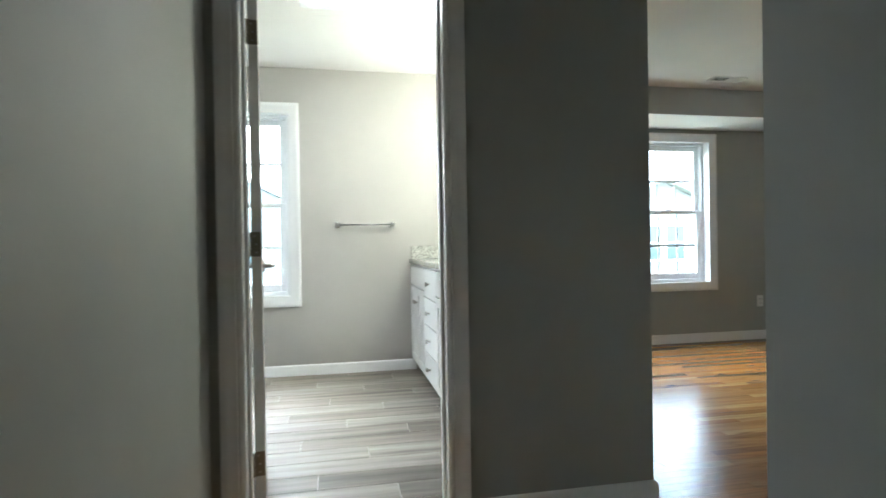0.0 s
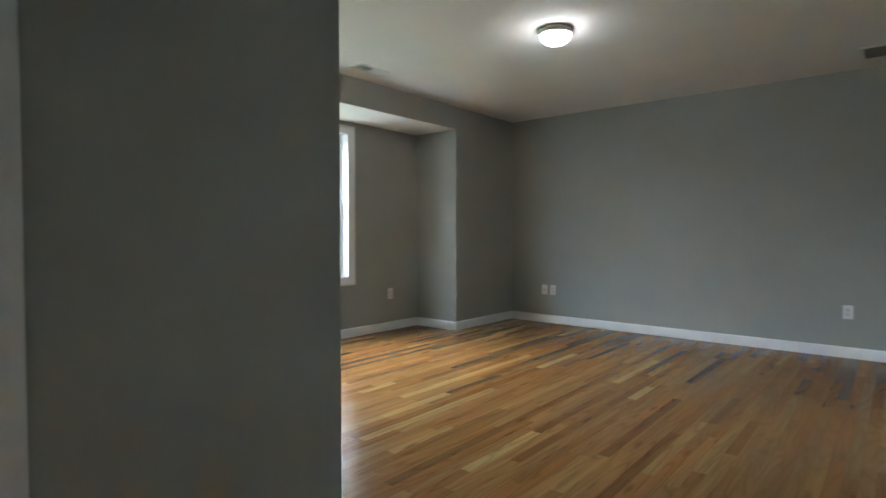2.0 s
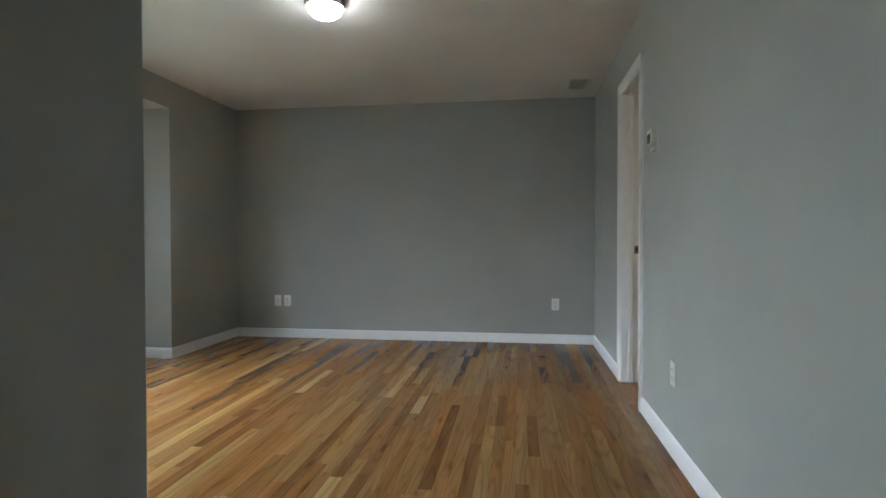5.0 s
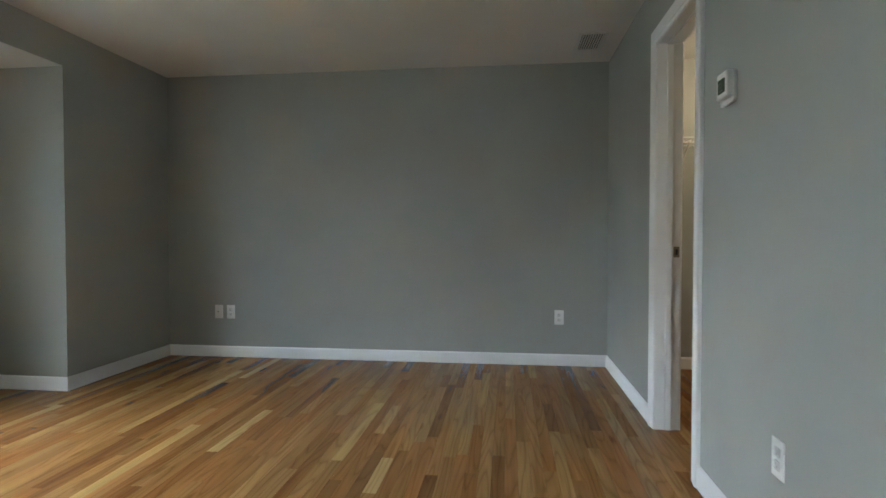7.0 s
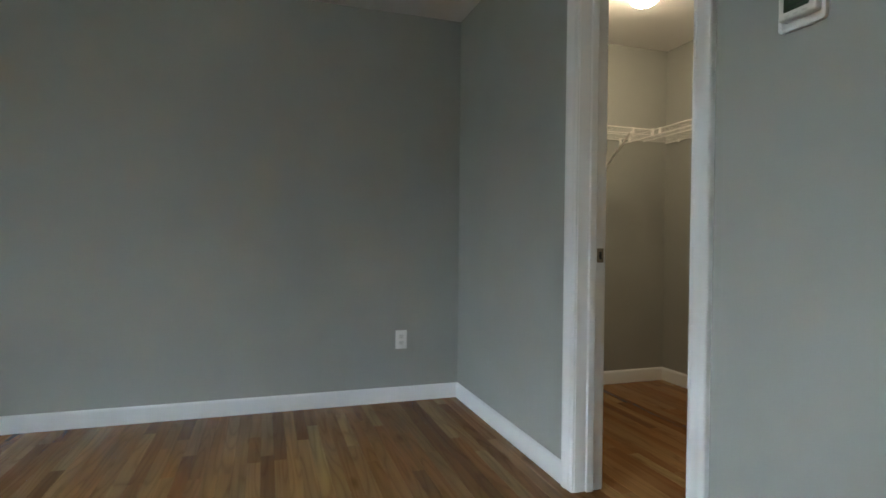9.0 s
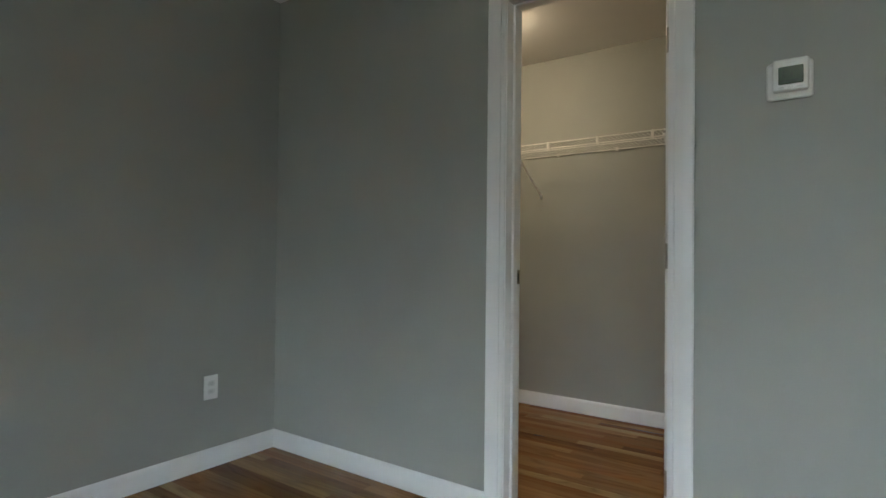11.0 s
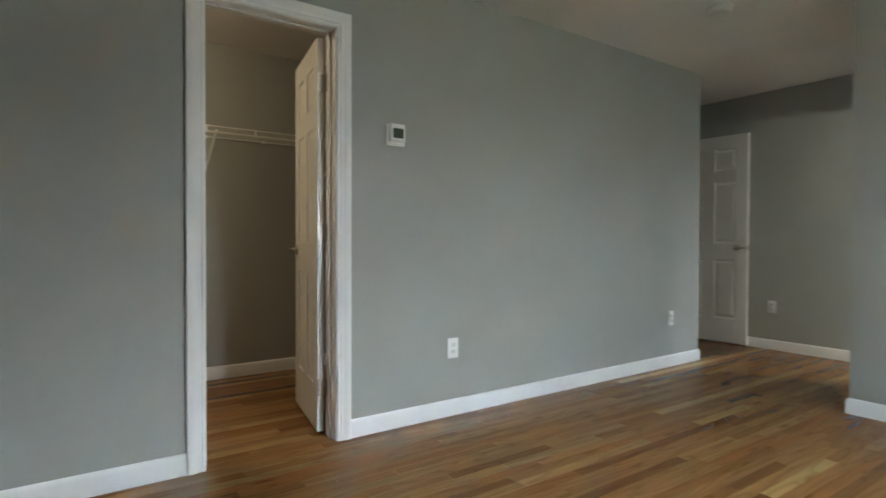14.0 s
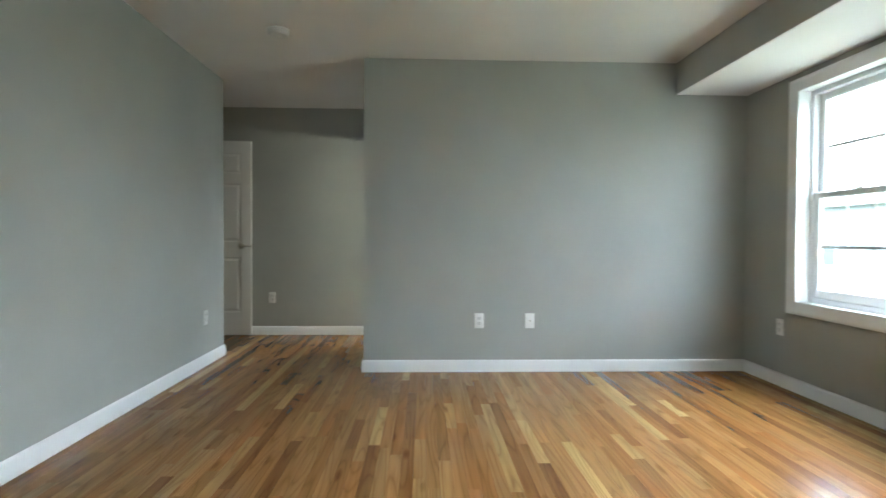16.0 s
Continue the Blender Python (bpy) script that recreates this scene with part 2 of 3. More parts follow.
# ---------- the shell ----------
H = 2.41                     # room ceiling
XE, YS, XW, YN = 6.90, 0.69, 2.225, 4.41   # room faces: east, south, west, north
XRET, YNOOK, ZNOOK = 5.787, 4.98, 2.17     # window bay: return, window wall, soffit
XH = 0.588                   # hall west face
XEND = 1.585                 # free end of the south wall
YB0, YB1 = 1.985, 2.105      # bathroom door wall
YBATH, HB, ZB = 4.52, 2.46, 0.008          # bathroom window wall, ceiling, floor
XBE, XBW, XSTUB, YSTUB = 2.105, -1.15, 0.545, 3.02
YC, XCW = -0.92, 4.15        # closet back and west faces
YENT = -0.10                 # entry door wall
T = 0.12
CD0, CD1 = 4.885, 5.490      # closet opening
BD0, BD1 = 0.700, 1.402      # bathroom opening
ED0, ED1 = 0.655, 1.425      # entry opening
DH = 2.055
W1, W2 = (2.735, 3.700), (3.887, 4.852)    # window casings, outer edges
WZ0, WZ1 = 0.530, 2.125
BW, BWZ0, BWZ1 = (-0.230, 0.735), 0.560, 2.180
CAS, WCAS = 0.080, 0.082


def wall_x(bm, x0, x1, y0, y1, z0, z1, holes):
    """A wall along x, with holes (xa, xb, za, zb) through it."""
    x = x0
    for xa, xb, za, zb in sorted(holes):
        bx(bm, x, xa, y0, y1, z0, z1)
        if za > z0 + .001:
            bx(bm, xa, xb, y0, y1, z0, za)
        bx(bm, xa, xb, y0, y1, zb, z1)
        x = xb
    bx(bm, x, x1, y0, y1, z0, z1)


TOP = 2.60
bm = bmesh.new(); bx(bm, XE, XE + T, YC - T, 5.10, -.1, TOP)
structure("wall_east", bm, WALL, "smooth grey painted wall with a white baseboard")
bm = bmesh.new(); wall_x(bm, XEND, XE, YS - T, YS, -.1, TOP, [(CD0 - .018, CD1 + .018, -.1, DH + .018)])
structure("wall_south", bm, WALL, "grey painted wall around the closet doorway")
bm = bmesh.new(); bx(bm, XBE, XW, YB0, 5.10, -.1, TOP)
structure("wall_west", bm, WALL, "grey painted wall lit by the windows")
bm = bmesh.new(); bx(bm, XRET, XE, YN, 5.10, -.1, TOP)
structure("wall_north", bm, WALL, "grey painted wall beside the window bay")
bm = bmesh.new(); wall_x(bm, XW, XRET, YNOOK, 5.10, -.1, TOP, [(w[0] + WCAS - .012, w[1] - WCAS + .012, WZ0 + WCAS - .012, WZ1 - WCAS + .012) for w in (W1, W2)])
structure("wall_bay", bm, WALL, "grey painted bay wall with two windows")
bm = bmesh.new(); bx(bm, XW, XRET, YN, YN + .10, ZNOOK, TOP)
structure("wall_soffit", bm, WALL, "grey painted header over the window bay")
bm = bmesh.new(); bx(bm, XH - T, XH, -1.6, YB0, -.1, TOP)
structure("wall_hall", bm, WALL, "grey painted hall wall behind the open door")
bm = bmesh.new(); wall_x(bm, XH - T, XBE, YB0, YB1, -.1, TOP, [(BD0 - .018, BD1 + .018, -.1, DH + .018)])
structure("wall_bath_door", bm, WALL, "grey painted wall around the bathroom doorway")
bm = bmesh.new(); bx(bm, XEND, XEND + T, -1.6, YS - T, -.1, TOP)
structure("wall_recess", bm, WALL, "grey painted wall of the entry recess")
bm = bmesh.new(); wall_x(bm, XH, XEND, YENT - T, YENT, -.1, TOP, [(ED0 - .018, ED1 + .018, -.1, DH + .018)])
structure("wall_entry", bm, WALL, "grey painted wall around the entry doorway")
# unseen wall added behind the entry so no outdoor light gets in
bm = bmesh.new(); bx(bm, XH - T, XEND + T, -1.72, -1.6, -.1, TOP)
structure("wall_closure", bm, WALL, "unseen grey wall added to close the shell behind the entry")
bm = bmesh.new(); bx(bm, XCW - T, XE, YC - T, YC, -.1, TOP)
structure("wall_closet_back", bm, WALL, "grey painted closet wall behind wire shelves")
bm = bmesh.new(); bx(bm, XCW - T, XCW, YC, YS - T, -.1, TOP)
structure("wall_closet_side", bm, WALL, "plain grey closet side wall")
bm = bmesh.new(); wall_x(bm, XBW - T, XBE, YBATH, YBATH + .16, -.1, TOP, [(BW[0] + WCAS - .012, BW[1] - WCAS + .012, BWZ0 + WCAS - .012, BWZ1 - WCAS + .012)])
structure("wall_bath_window", bm, WALL_BATH, "lightened grey bathroom wall with a window and towel bar")
bm = bmesh.new(); bx(bm, XH - T, XSTUB, YB1, YSTUB, -.1, TOP)
structure("wall_bath_stub", bm, WALL_BATH, "short grey wall behind the bathroom door")
bm = bmesh.new(); bx(bm, XBW - T, XBW, YSTUB - T, YBATH, -.1, TOP)
structure("wall_bath_west", bm, WALL_BATH, "plain grey bathroom side wall")
bm = bmesh.new(); bx(bm, XBW, XH - T, YSTUB - T, YSTUB, -.1, TOP)
structure("wall_bath_alcove", bm, WALL_BATH, "plain grey wall closing the bathroom alcove")
bm = bmesh.new()
bx(bm, XH - T, XE + T, -1.72, YB0, H, H + .05)
bx(bm, XBE, XE + T, YB0, YN, H, H + .05)
structure("ceiling", bm, CEIL, "flat white painted ceiling", "ceiling")
bm = bmesh.new(); bx(bm, XBW - T, XBE, YB1, YBATH, HB, HB + .05)
structure("ceiling_bath", bm, CEIL, "flat white bathroom ceiling", "ceiling")
bm = bmesh.new(); bx(bm, XW, XRET, YN + .002, YNOOK, ZNOOK - .004, ZNOOK + .05)
structure("ceiling_bay", bm, CEIL, "white soffit of the window bay", "ceiling")
# unseen slab added over the ceilings to keep sky light out
bm = bmesh.new(); bx(bm, XBW - T, XE + T, -1.72, 5.10, TOP, TOP + .1)
structure("sky_block_slab", bm, CEIL, "unseen slab added above the ceilings to block the sky", "roof")


def sweep(bm, prof, path, closed, up):
    """Sweeps a profile of (sideways, proud) round a mitred path in one plane. path: points with the mitre direction for `sideways`; up: the proud direction."""
    rings = []
    for p, side in path:
        rings.append([bm.verts.new(Vector(p) + Vector(side) * s + Vector(up) * h) for s, h in prof])
    n = len(rings)
    for i in range(n if closed else n - 1):
        a, b = rings[i], rings[(i + 1) % n]
        for k in range(len(prof) - 1):
            bm.faces.new((a[k], a[k + 1], b[k + 1], b[k]))
    if not closed:
        bm.faces.new(rings[0])
        bm.faces.new(list(reversed(rings[-1])))


CASING = [(.004, 0), (.004, .009), (.008, .012), (.018, .013), (.021, .0105), (.024, .014), (.048, .016), (.053, .019), (.066, .0205), (.076, .019), (.080, .015), (.080, 0)]


def door_casing(parent, x0, x1, top, y, out):
    """Three-sided casing on a wall along x; out: -1 or +1, the side it stands proud to."""
    bm = bmesh.new()
    path = [((x0, y, 0), (-1, 0, 0)), ((x0, y, top), (-1, 0, 1)), ((x1, y, top), (1, 0, 1)), ((x1, y, 0), (1, 0, 0))]
    sweep(bm, CASING, path, False, (0, out, 0))
    return part("casing", bm, TRIM, parent, "white moulded casing", True)


def door_frame(name, x0, x1, y0, y1, stop_y, label):
    """Jambs, stops and casings of a doorway through a wall along x from y0 to y1."""
    ob = thing(name, pose(0, 0, 0), label, "door frame", "", "structure")
    for nm, a, b in (("jamb", x0 - .018, x0), ("jamb", x1, x1 + .018)):
        bm = bmesh.new(); bx(bm, a, b, y0 - .003, y1 + .003, 0, DH, .0015)
        part(nm, bm, TRIM, ob)
    bm = bmesh.new(); bx(bm, x0 - .018, x1 + .018, y0 - .003, y1 + .003, DH, DH + .018, .0015)
    part("head_jamb", bm, TRIM, ob)
    for a, b in ((x0, x0 + .011), (x1 - .011, x1)):
        bm = bmesh.new(); bx(bm, a, b, stop_y, stop_y + .034, 0, DH, .003)
        part("stop", bm, TRIM, ob)
    bm = bmesh.new(); bx(bm, x0 + .011, x1 - .011, stop_y, stop_y + .034, DH - .011, DH, .003)
    part("stop", bm, TRIM, ob)
    door_casing(ob, x0, x1, DH, y1, 1)
    door_casing(ob, x0, x1, DH, y0, -1)
    return ob


fr_closet = door_frame("door_frame_1", CD0, CD1, YS - T, YS, YS - T + .040, "white moulded door frame of the closet")
door_frame("door_frame_2", BD0, BD1, YB0, YB1, YB1 - .074, "white moulded door frame of the bathroom")
door_frame("door_frame_3", ED0, ED1, YENT - T, YENT, YENT - .074, "white moulded door frame of the entry")

# strike plate on the closet's latch jamb
bm = bmesh.new()
bx(bm, CD1 - .0025, CD1 + .001, .573, .603, .925, .982, .001)
st = part("strike_plate", bm, BRONZE, fr_closet, "dark bronze strike plate")
# dark block on the plate in place of the shaded latch hole
bm = bmesh.new(); bx(bm, CD1 - .0032, CD1 - .002, .582, .594, .938, .968, .0004)
part("latch_hole_shade", bm, DARK, st)


def raised_panel(w, h):
    bm = bmesh.new()
    for s in (1, -1):
        y = -.0175 + s * .0095
        a = [bm.verts.new((x, y, z)) for x, z in ((0, 0), (w, 0), (w, h), (0, h))]
        i1 = .014
        b = [bm.verts.new((x, y - s * .004, z)) for x, z in ((i1, i1), (w - i1, i1), (w - i1, h - i1), (i1, h - i1))]
        i2 = .040
        c = [bm.verts.new((x, y + s * .005, z)) for x, z in ((i2, i2), (w - i2, i2), (w - i2, h - i2), (i2, h - i2))]
        for p, q in ((a, b), (b, c)):
            for k in range(4):
                bm.faces.new((p[k], p[(k + 1) % 4], q[(k + 1) % 4], q[k]))
        bm.faces.new(c)
    return bm


def lever_set(parent, x, z, toward, flat_back):
    """A lever on either face; toward: the way the levers point along the door."""
    for s in (1, -1):
        y = 0 if s > 0 else -.035
        bm = bmesh.new()
        m = Matrix.Translation((x, y, z)) @ Matrix.Rotation(radians(-90 * s), 4, "X")
        lathe(bm, [(0, 0), (.031, 0), (.031, .004), (.027, .009), (.013, .011), (.011, .018 if flat_back and s > 0 else .040), (0, .018 if flat_back and s > 0 else .040)], 28, m)
        rose = part("lever_rose", bm, NICKEL, parent, "brushed nickel rose", True)
        bm = bmesh.new()
        k = .45 if flat_back and s > 0 else 1
        pts = [(x, .042 * k), (x + toward * .03, .046 * k), (x + toward * .068, .045 * k), (x + toward * .098, .040 * k)]
        for (xa, ya), (xb, yb) in zip(pts, pts[1:]):
            rod(bm, (xa, y + s * ya, z), (xb, y + s * yb, z), .0085, 12)
        for xa, ya in pts:
            bmesh.ops.create_uvsphere(bm, u_segments=12, v_segments=8, radius=.0085, matrix=Matrix.Translation((xa, y + s * ya, z)))
        part("lever", bm, NICKEL, rose, "", True)


def hinge(parent, z, ky, finish, label):
    bm = bmesh.new()
    bx(bm, -.0022, .0005, -.034, -.001, z - .045, z + .045, .001)
    h = part("hinge", bm, finish, parent, label)
    bm = bmesh.new()
    for k in range(3):
        rod(bm, (-.006, ky, z - .045 + k * .030), (-.006, ky, z - .0165 + k * .030), .0062, 12)
    part("knuckle", bm, finish, h, "", True)
    bm = bmesh.new()
    for dz in (-.03, 0, .03):
        rod(bm, (-.0030, -.017 + (dz > 0) * .006, z + dz), (-.0018, -.017 + (dz > 0) * .006, z + dz), .004, 10)
    part("screws", bm, NICKEL, h)


def panel_door(name, m, w, label, ky=.005, lever=(.062, -1), bright=False, flat_back=False):
    """Six-panel door: hinge edge at x = 0, faces at y = 0 and -0.035, foot at z = 0."""
    ob = thing(name, m, label, "door", "", "structure")
    Hd = 2.03
    st_, mid = (.105, .10) if w > .65 else (.092, .085)
    pw = (w - 2 * st_ - mid) / 2
    rails = [(0, .235), (.815, .975), (1.585, 1.690), (1.905, Hd)]
    bm = bmesh.new()
    bx(bm, 0, st_, -.035, 0, 0, Hd, .0012)
    bx(bm, w - st_, w, -.035, 0, 0, Hd, .0012)
    for a, b in rails:
        bx(bm, st_, w - st_, -.035, 0, a, b)
    for (a, b), (c, d) in zip(rails, rails[1:]):
        bx(bm, st_ + pw, st_ + pw + mid, -.035, 0, b, c)
    part("slab", bm, DOOR, ob)
    for (a, b), (c, d) in zip(rails, rails[1:]):
        me = mesh_of("panel", raised_panel(pw, c - b), DOOR)
        for x in (st_, st_ + pw + mid):
            p = new("panel", me)
            p.parent, p.location = ob, (x, 0, b)
    lever_set(ob, w - lever[0], .933, lever[1], flat_back)
    for z in (.23, 1.03, 1.80):
        hinge(ob, z, ky, HINGE_LIT if bright else BRONZE, "butt hinge in metal lightened for its reflection" if bright else "antique metal butt hinge")
    bm = bmesh.new(); bx(bm, w - .0008, w + .0012, -.030, -.005, .905, .962, .0005)
    part("latch_plate", bm, BRONZE, ob)
    return ob


# hinge leaves let into the closet's jamb, in the darker of the two hinge metals
for z in (.244, 1.044, 1.814):
    bm = bmesh.new(); bx(bm, CD0 - .001, CD0 + .0018, YS - T - .001, YS - T + .033, z - .045, z + .045, .0008)
    leaf = part("hinge_leaf", bm, BRONZE, fr_closet, "dark metal hinge leaf on the jamb")
    bm = bmesh.new()
    for dz in (-.03, 0, .03):
        rod(bm, (CD0 + .0015, YS - T + .016, z + dz), (CD0 + .0026, YS - T + .016, z + dz), .004, 10)
    part("screws", bm, NICKEL, leaf)

# leaves: x axis from the hinge to the latch
def leaf_pose(px, py, ang):
    return Matrix.Translation((px, py, .014)) @ Matrix.Rotation(radians(ang), 4, "Z")


panel_door("door_1", leaf_pose(CD0 + .006, YS - T - .012, -99.5) @ Matrix.Translation((0, .035, 0)), .600, "white six-panel closet door standing open inward", -.040, bright=True)
panel_door("door_2", leaf_pose(BD0 + .006, YB1 + .010, 97.0) @ Matrix.Translation((0, -.004, 0)), .695, "white six-panel bathroom door standing open")
panel_door("door_3", leaf_pose(ED0 - .002, YENT + .012, 93.4), .722, "white six-panel entry door folded back to the wall", .005, (.100, 1), flat_back=True)

# ---------- baseboards ----------
BASE = [(0, 0), (.0145, 0), (.0145, .066), (.0125, .072), (.0125, .077), (.009, .085), (.0045, .090), (0, .092)]


def baseboard(pts, label="white painted wooden baseboard", close=False):
    """Runs along wall faces through pts, with the room on the left of the way."""
    bm = bmesh.new()
    P = [Vector((*p, 0)) for p in pts]
    rings = []
    for i, p in enumerate(P):
        dirs = []
        if i > 0:
            dirs.append((p - P[i - 1]).normalized())
        if i < len(P) - 1:
            dirs.append((P[i + 1] - p).normalized())
        ns = [Vector((-d.y, d.x, 0)) for d in dirs]
        side = ns[0] if len(ns) == 1 else (ns[0] + ns[1]) / (1 + ns[0].dot(ns[1]))
        rings.append([bm.verts.new(p + side * s + Vector((0, 0, z + .001))) for s, z in BASE])
    for a, b in zip(rings, rings[1:]):
        for k in range(len(BASE) - 1):
            bm.faces.new((a[k], a[k + 1], b[k + 1], b[k]))
    bm.faces.new(rings[0])
    bm.faces.new(list(reversed(rings[-1])))
    return structure("baseboard", bm, TRIM, label, "baseboard", True)


baseboard([(CD1 + CAS, YS), (XE, YS), (XE, YN), (XRET, YN), (XRET, YNOOK), (XW, YNOOK), (XW, YB0), (BD1 + CAS, YB0)])
baseboard([(XEND, YENT), (XEND, YS), (CD0 - CAS, YS)])
baseboard([(XH, YB0), (XH, YENT)])
baseboard([(CD0 - CAS, YS - T), (XCW, YS - T), (XCW, YC), (XE, YC), (XE, YS - T), (CD1 + CAS, YS - T)], "white baseboard inside the closet")
baseboard([(1.65, YBATH), (XBW, YBATH)], "white bathroom baseboard on grey tile")
baseboard([(XH - T, YSTUB), (XSTUB, YSTUB), (XSTUB, YB1)], "white bathroom baseboard behind the door")


# ---------- windows ----------
def window(name, xs, z0, z1, y, depth, zs, label):
    """Double-hung window in a wall along x, seen from its -y face. zs: meeting rail, upper and lower grille height."""
    ob = thing(name, pose(0, 0, 0), label, "window", "", "structure")
    x0, x1 = xs
    c = WCAS
    bm = bmesh.new()
    a = (x0 + c, x1 - c, z0 + c, z1 - c)
    path = [((a[0], y, a[2]), (-1, 0, -1)), ((a[0], y, a[3]), (-1, 0, 1)), ((a[1], y, a[3]), (1, 0, 1)), ((a[1], y, a[2]), (1, 0, -1))]
    prof = [(-.004, 0), (-.004, .010), (.004, .014), (.052, .016), (.058, .019), (.074, .020), (c, .016), (c, 0)]
    sweep(bm, prof, path, True, (0, -1, 0))
    part("window_casing", bm, TRIM, ob, "white moulded casing", True)
    d = .085
    bm = bmesh.new()
    for q in ((a[0] - .012, a[0], a[2] - .012, a[3] + .012), (a[1], a[1] + .012, a[2] - .012, a[3] + .012), (a[0], a[1], a[3], a[3] + .012), (a[0], a[1], a[2] - .012, a[2])):
        bx(bm, q[0], q[1], y, y + d, q[2], q[3])
    part("jamb_liner", bm, TRIM, ob)
    f = .030
    bm = bmesh.new()
    for q in ((a[0] - .012, a[0] + f, a[2] - .012, a[3] + .012), (a[1] - f, a[1] + .012, a[2] - .012, a[3] + .012), (a[0] + f, a[1] - f, a[3] - f, a[3] + .012), (a[0] + f, a[1] - f, a[2] - .012, a[2] + .036)):
        bx(bm, q[0], q[1], y + d, y + depth + .02, q[2], q[3], .003)
    part("window_frame", bm, VINYL, ob)
    zm, zu, zl = zs
    s = .050
    ix0, ix1 = a[0] + f, a[1] - f
    for nm, yy, za, zb, zg in (("upper_sash", y + d + .040, zm - .018, a[3] - f, zu), ("lower_sash", y + d + .006, a[2] + .036, zm + .020, zl)):
        bm = bmesh.new()
        bot = .060 if nm[0] == "l" else .036
        top = .038 if nm[0] == "l" else .046
        bx(bm, ix0, ix0 + s, yy, yy + .032, za, zb, .004)
        bx(bm, ix1 - s, ix1, yy, yy + .032, za, zb, .004)
        bx(bm, ix0 + s, ix1 - s, yy, yy + .032, za, za + bot, .004)
        bx(bm, ix0 + s, ix1 - s, yy, yy + .032, zb - top, zb, .004)
        sash = part(nm, bm, VINYL, ob, "white vinyl sash")
        gx0, gx1 = ix0 + s, ix1 - s
        bm = bmesh.new(); bx(bm, gx0, gx1, yy + .013, yy + .017, za + bot, zb - top)
        p = part("pane", bm, GLASS, sash, "clear glass")
        p.visible_shadow = False
        for k in (1, 2):
            xm = gx0 + (gx1 - gx0) * k / 3
            bm = bmesh.new(); bx(bm, xm - .007, xm + .007, yy + .019, yy + .025, za + bot, zb - top)
            part("grille_bar", bm, VINYL, sash)
        bm = bmesh.new(); bx(bm, gx0, gx1, yy + .0192, yy + .0248, zg - .0105, zg + .0105)
        part("grille_bar", bm, VINYL, sash)
    bm = bmesh.new()
    xm = (a[0] + a[1]) / 2
    bx(bm, xm - .032, xm + .032, y + d + .010, y + d + .034, zm + .020, zm + .030, .003)
    rod(bm, (xm, y + d + .022, zm + .030), (xm + .03, y + d + .006, zm + .034), .005, 10)
    part("sash_lock", bm, VINYL, ob, "white sash lock")
    return ob


window("window_1", W1, WZ0, WZ1, YNOOK, .12, (1.333, 1.655, .990), "white double-hung window with grilles beside its twin")
window("window_2", W2, WZ0, WZ1, YNOOK, .12, (1.333, 1.655, .990), "white double-hung window with grilles beside its twin")
window("window_3", BW, BWZ0, BWZ1, YBATH, .16, (1.374, 1.710, 1.030), "white double-hung bathroom window with grilles")

# ---------- lamps and ceiling things ----------
def dome_light(name, x, y, z, R, lit, label):
    ob = thing(name, pose(x, y, z), label, "ceiling light")
    bm = bmesh.new()
    lathe(bm, [(0, 0), (R * .98, 0), (R, -.006), (R, -.016), (R * .96, -.022), (R * .95, -.034), (R * .90, -.040), (R * .86, -.030), (0, -.028)], 48)
    part("rim", bm, NICKEL, ob, "brushed nickel rim", True)
    bm = bmesh.new()
    prof = [(R * .88, -.036)]
    for k in range(1, 11):
        a = k / 10 * math.pi / 2
        prof.append((R * .88 * math.cos(a), -.036 - .068 * math.sin(a)))
    prof[-1] = (0, -.104)
    lathe(bm, prof, 48)
    part("glass_bowl", bm, lit, ob, "lit frosted glass bowl", True)
    bm = bmesh.new()
    lathe(bm, [(0, -.103), (.010, -.104), (.010, -.108), (.006, -.113), (0, -.115)], 20)
    part("finial", bm, NICKEL, ob, "", True)
    return ob


dome_light("ceiling_light", 4.50, 2.53, H, .117, GLOW_ROOM, "lit flush dome light with a brushed nickel rim")
dome_light("ceiling_light", 6.12, -.10, H, .098, GLOW_CLOSET, "lit warm flush dome light on the closet ceiling")

ob = thing("bath_ceiling_light", pose(.965, 3.20, HB), "square white bathroom fan light, switched on", "ceiling light")
bm = bmesh.new()
for x0, x1, y0, y1 in ((-.14, .14, -.14, -.082), (-.14, .14, .082, .14), (-.14, -.082, -.082, .082), (.082, .14, -.082, .082)):
    bx(bm, x0, x1, y0, y1, -.022, 0, .005)
part("grille_frame", bm, VINYL, ob)
bm = bmesh.new(); bx(bm, -.080, .080, -.080, .080, -.026, -.004, .008, 3)
part("lens", bm, GLOW_BATH, ob, "lit ribbed lens")

ob = thing("vanity_light", pose(XBE, 3.60, 1.98), "chrome vanity light bar with lit glass shades", "wall light")
bm = bmesh.new(); bx(bm, -.025, 0, -.32, .32, -.05, .05, .008, 2)
part("back_plate", bm, CHROME, ob)
for y in (-.22, 0, .22):
    bm = bmesh.new(); rod(bm, (-.02, y, 0), (-.09, y, 0), .010, 12); rod(bm, (-.09, y, .02), (-.09, y, -.03), .022, 16)
    arm = part("arm", bm, CHROME, ob)
    bm = bmesh.new()
    lathe(bm, [(.028, -.02), (.040, -.06), (.050, -.12), (.050, -.125), (0, -.125)], 24, Matrix.Translation((-.09, y, 0)))
    part("shade", bm, GLOW_VANITY, arm, "lit glass shade", True)

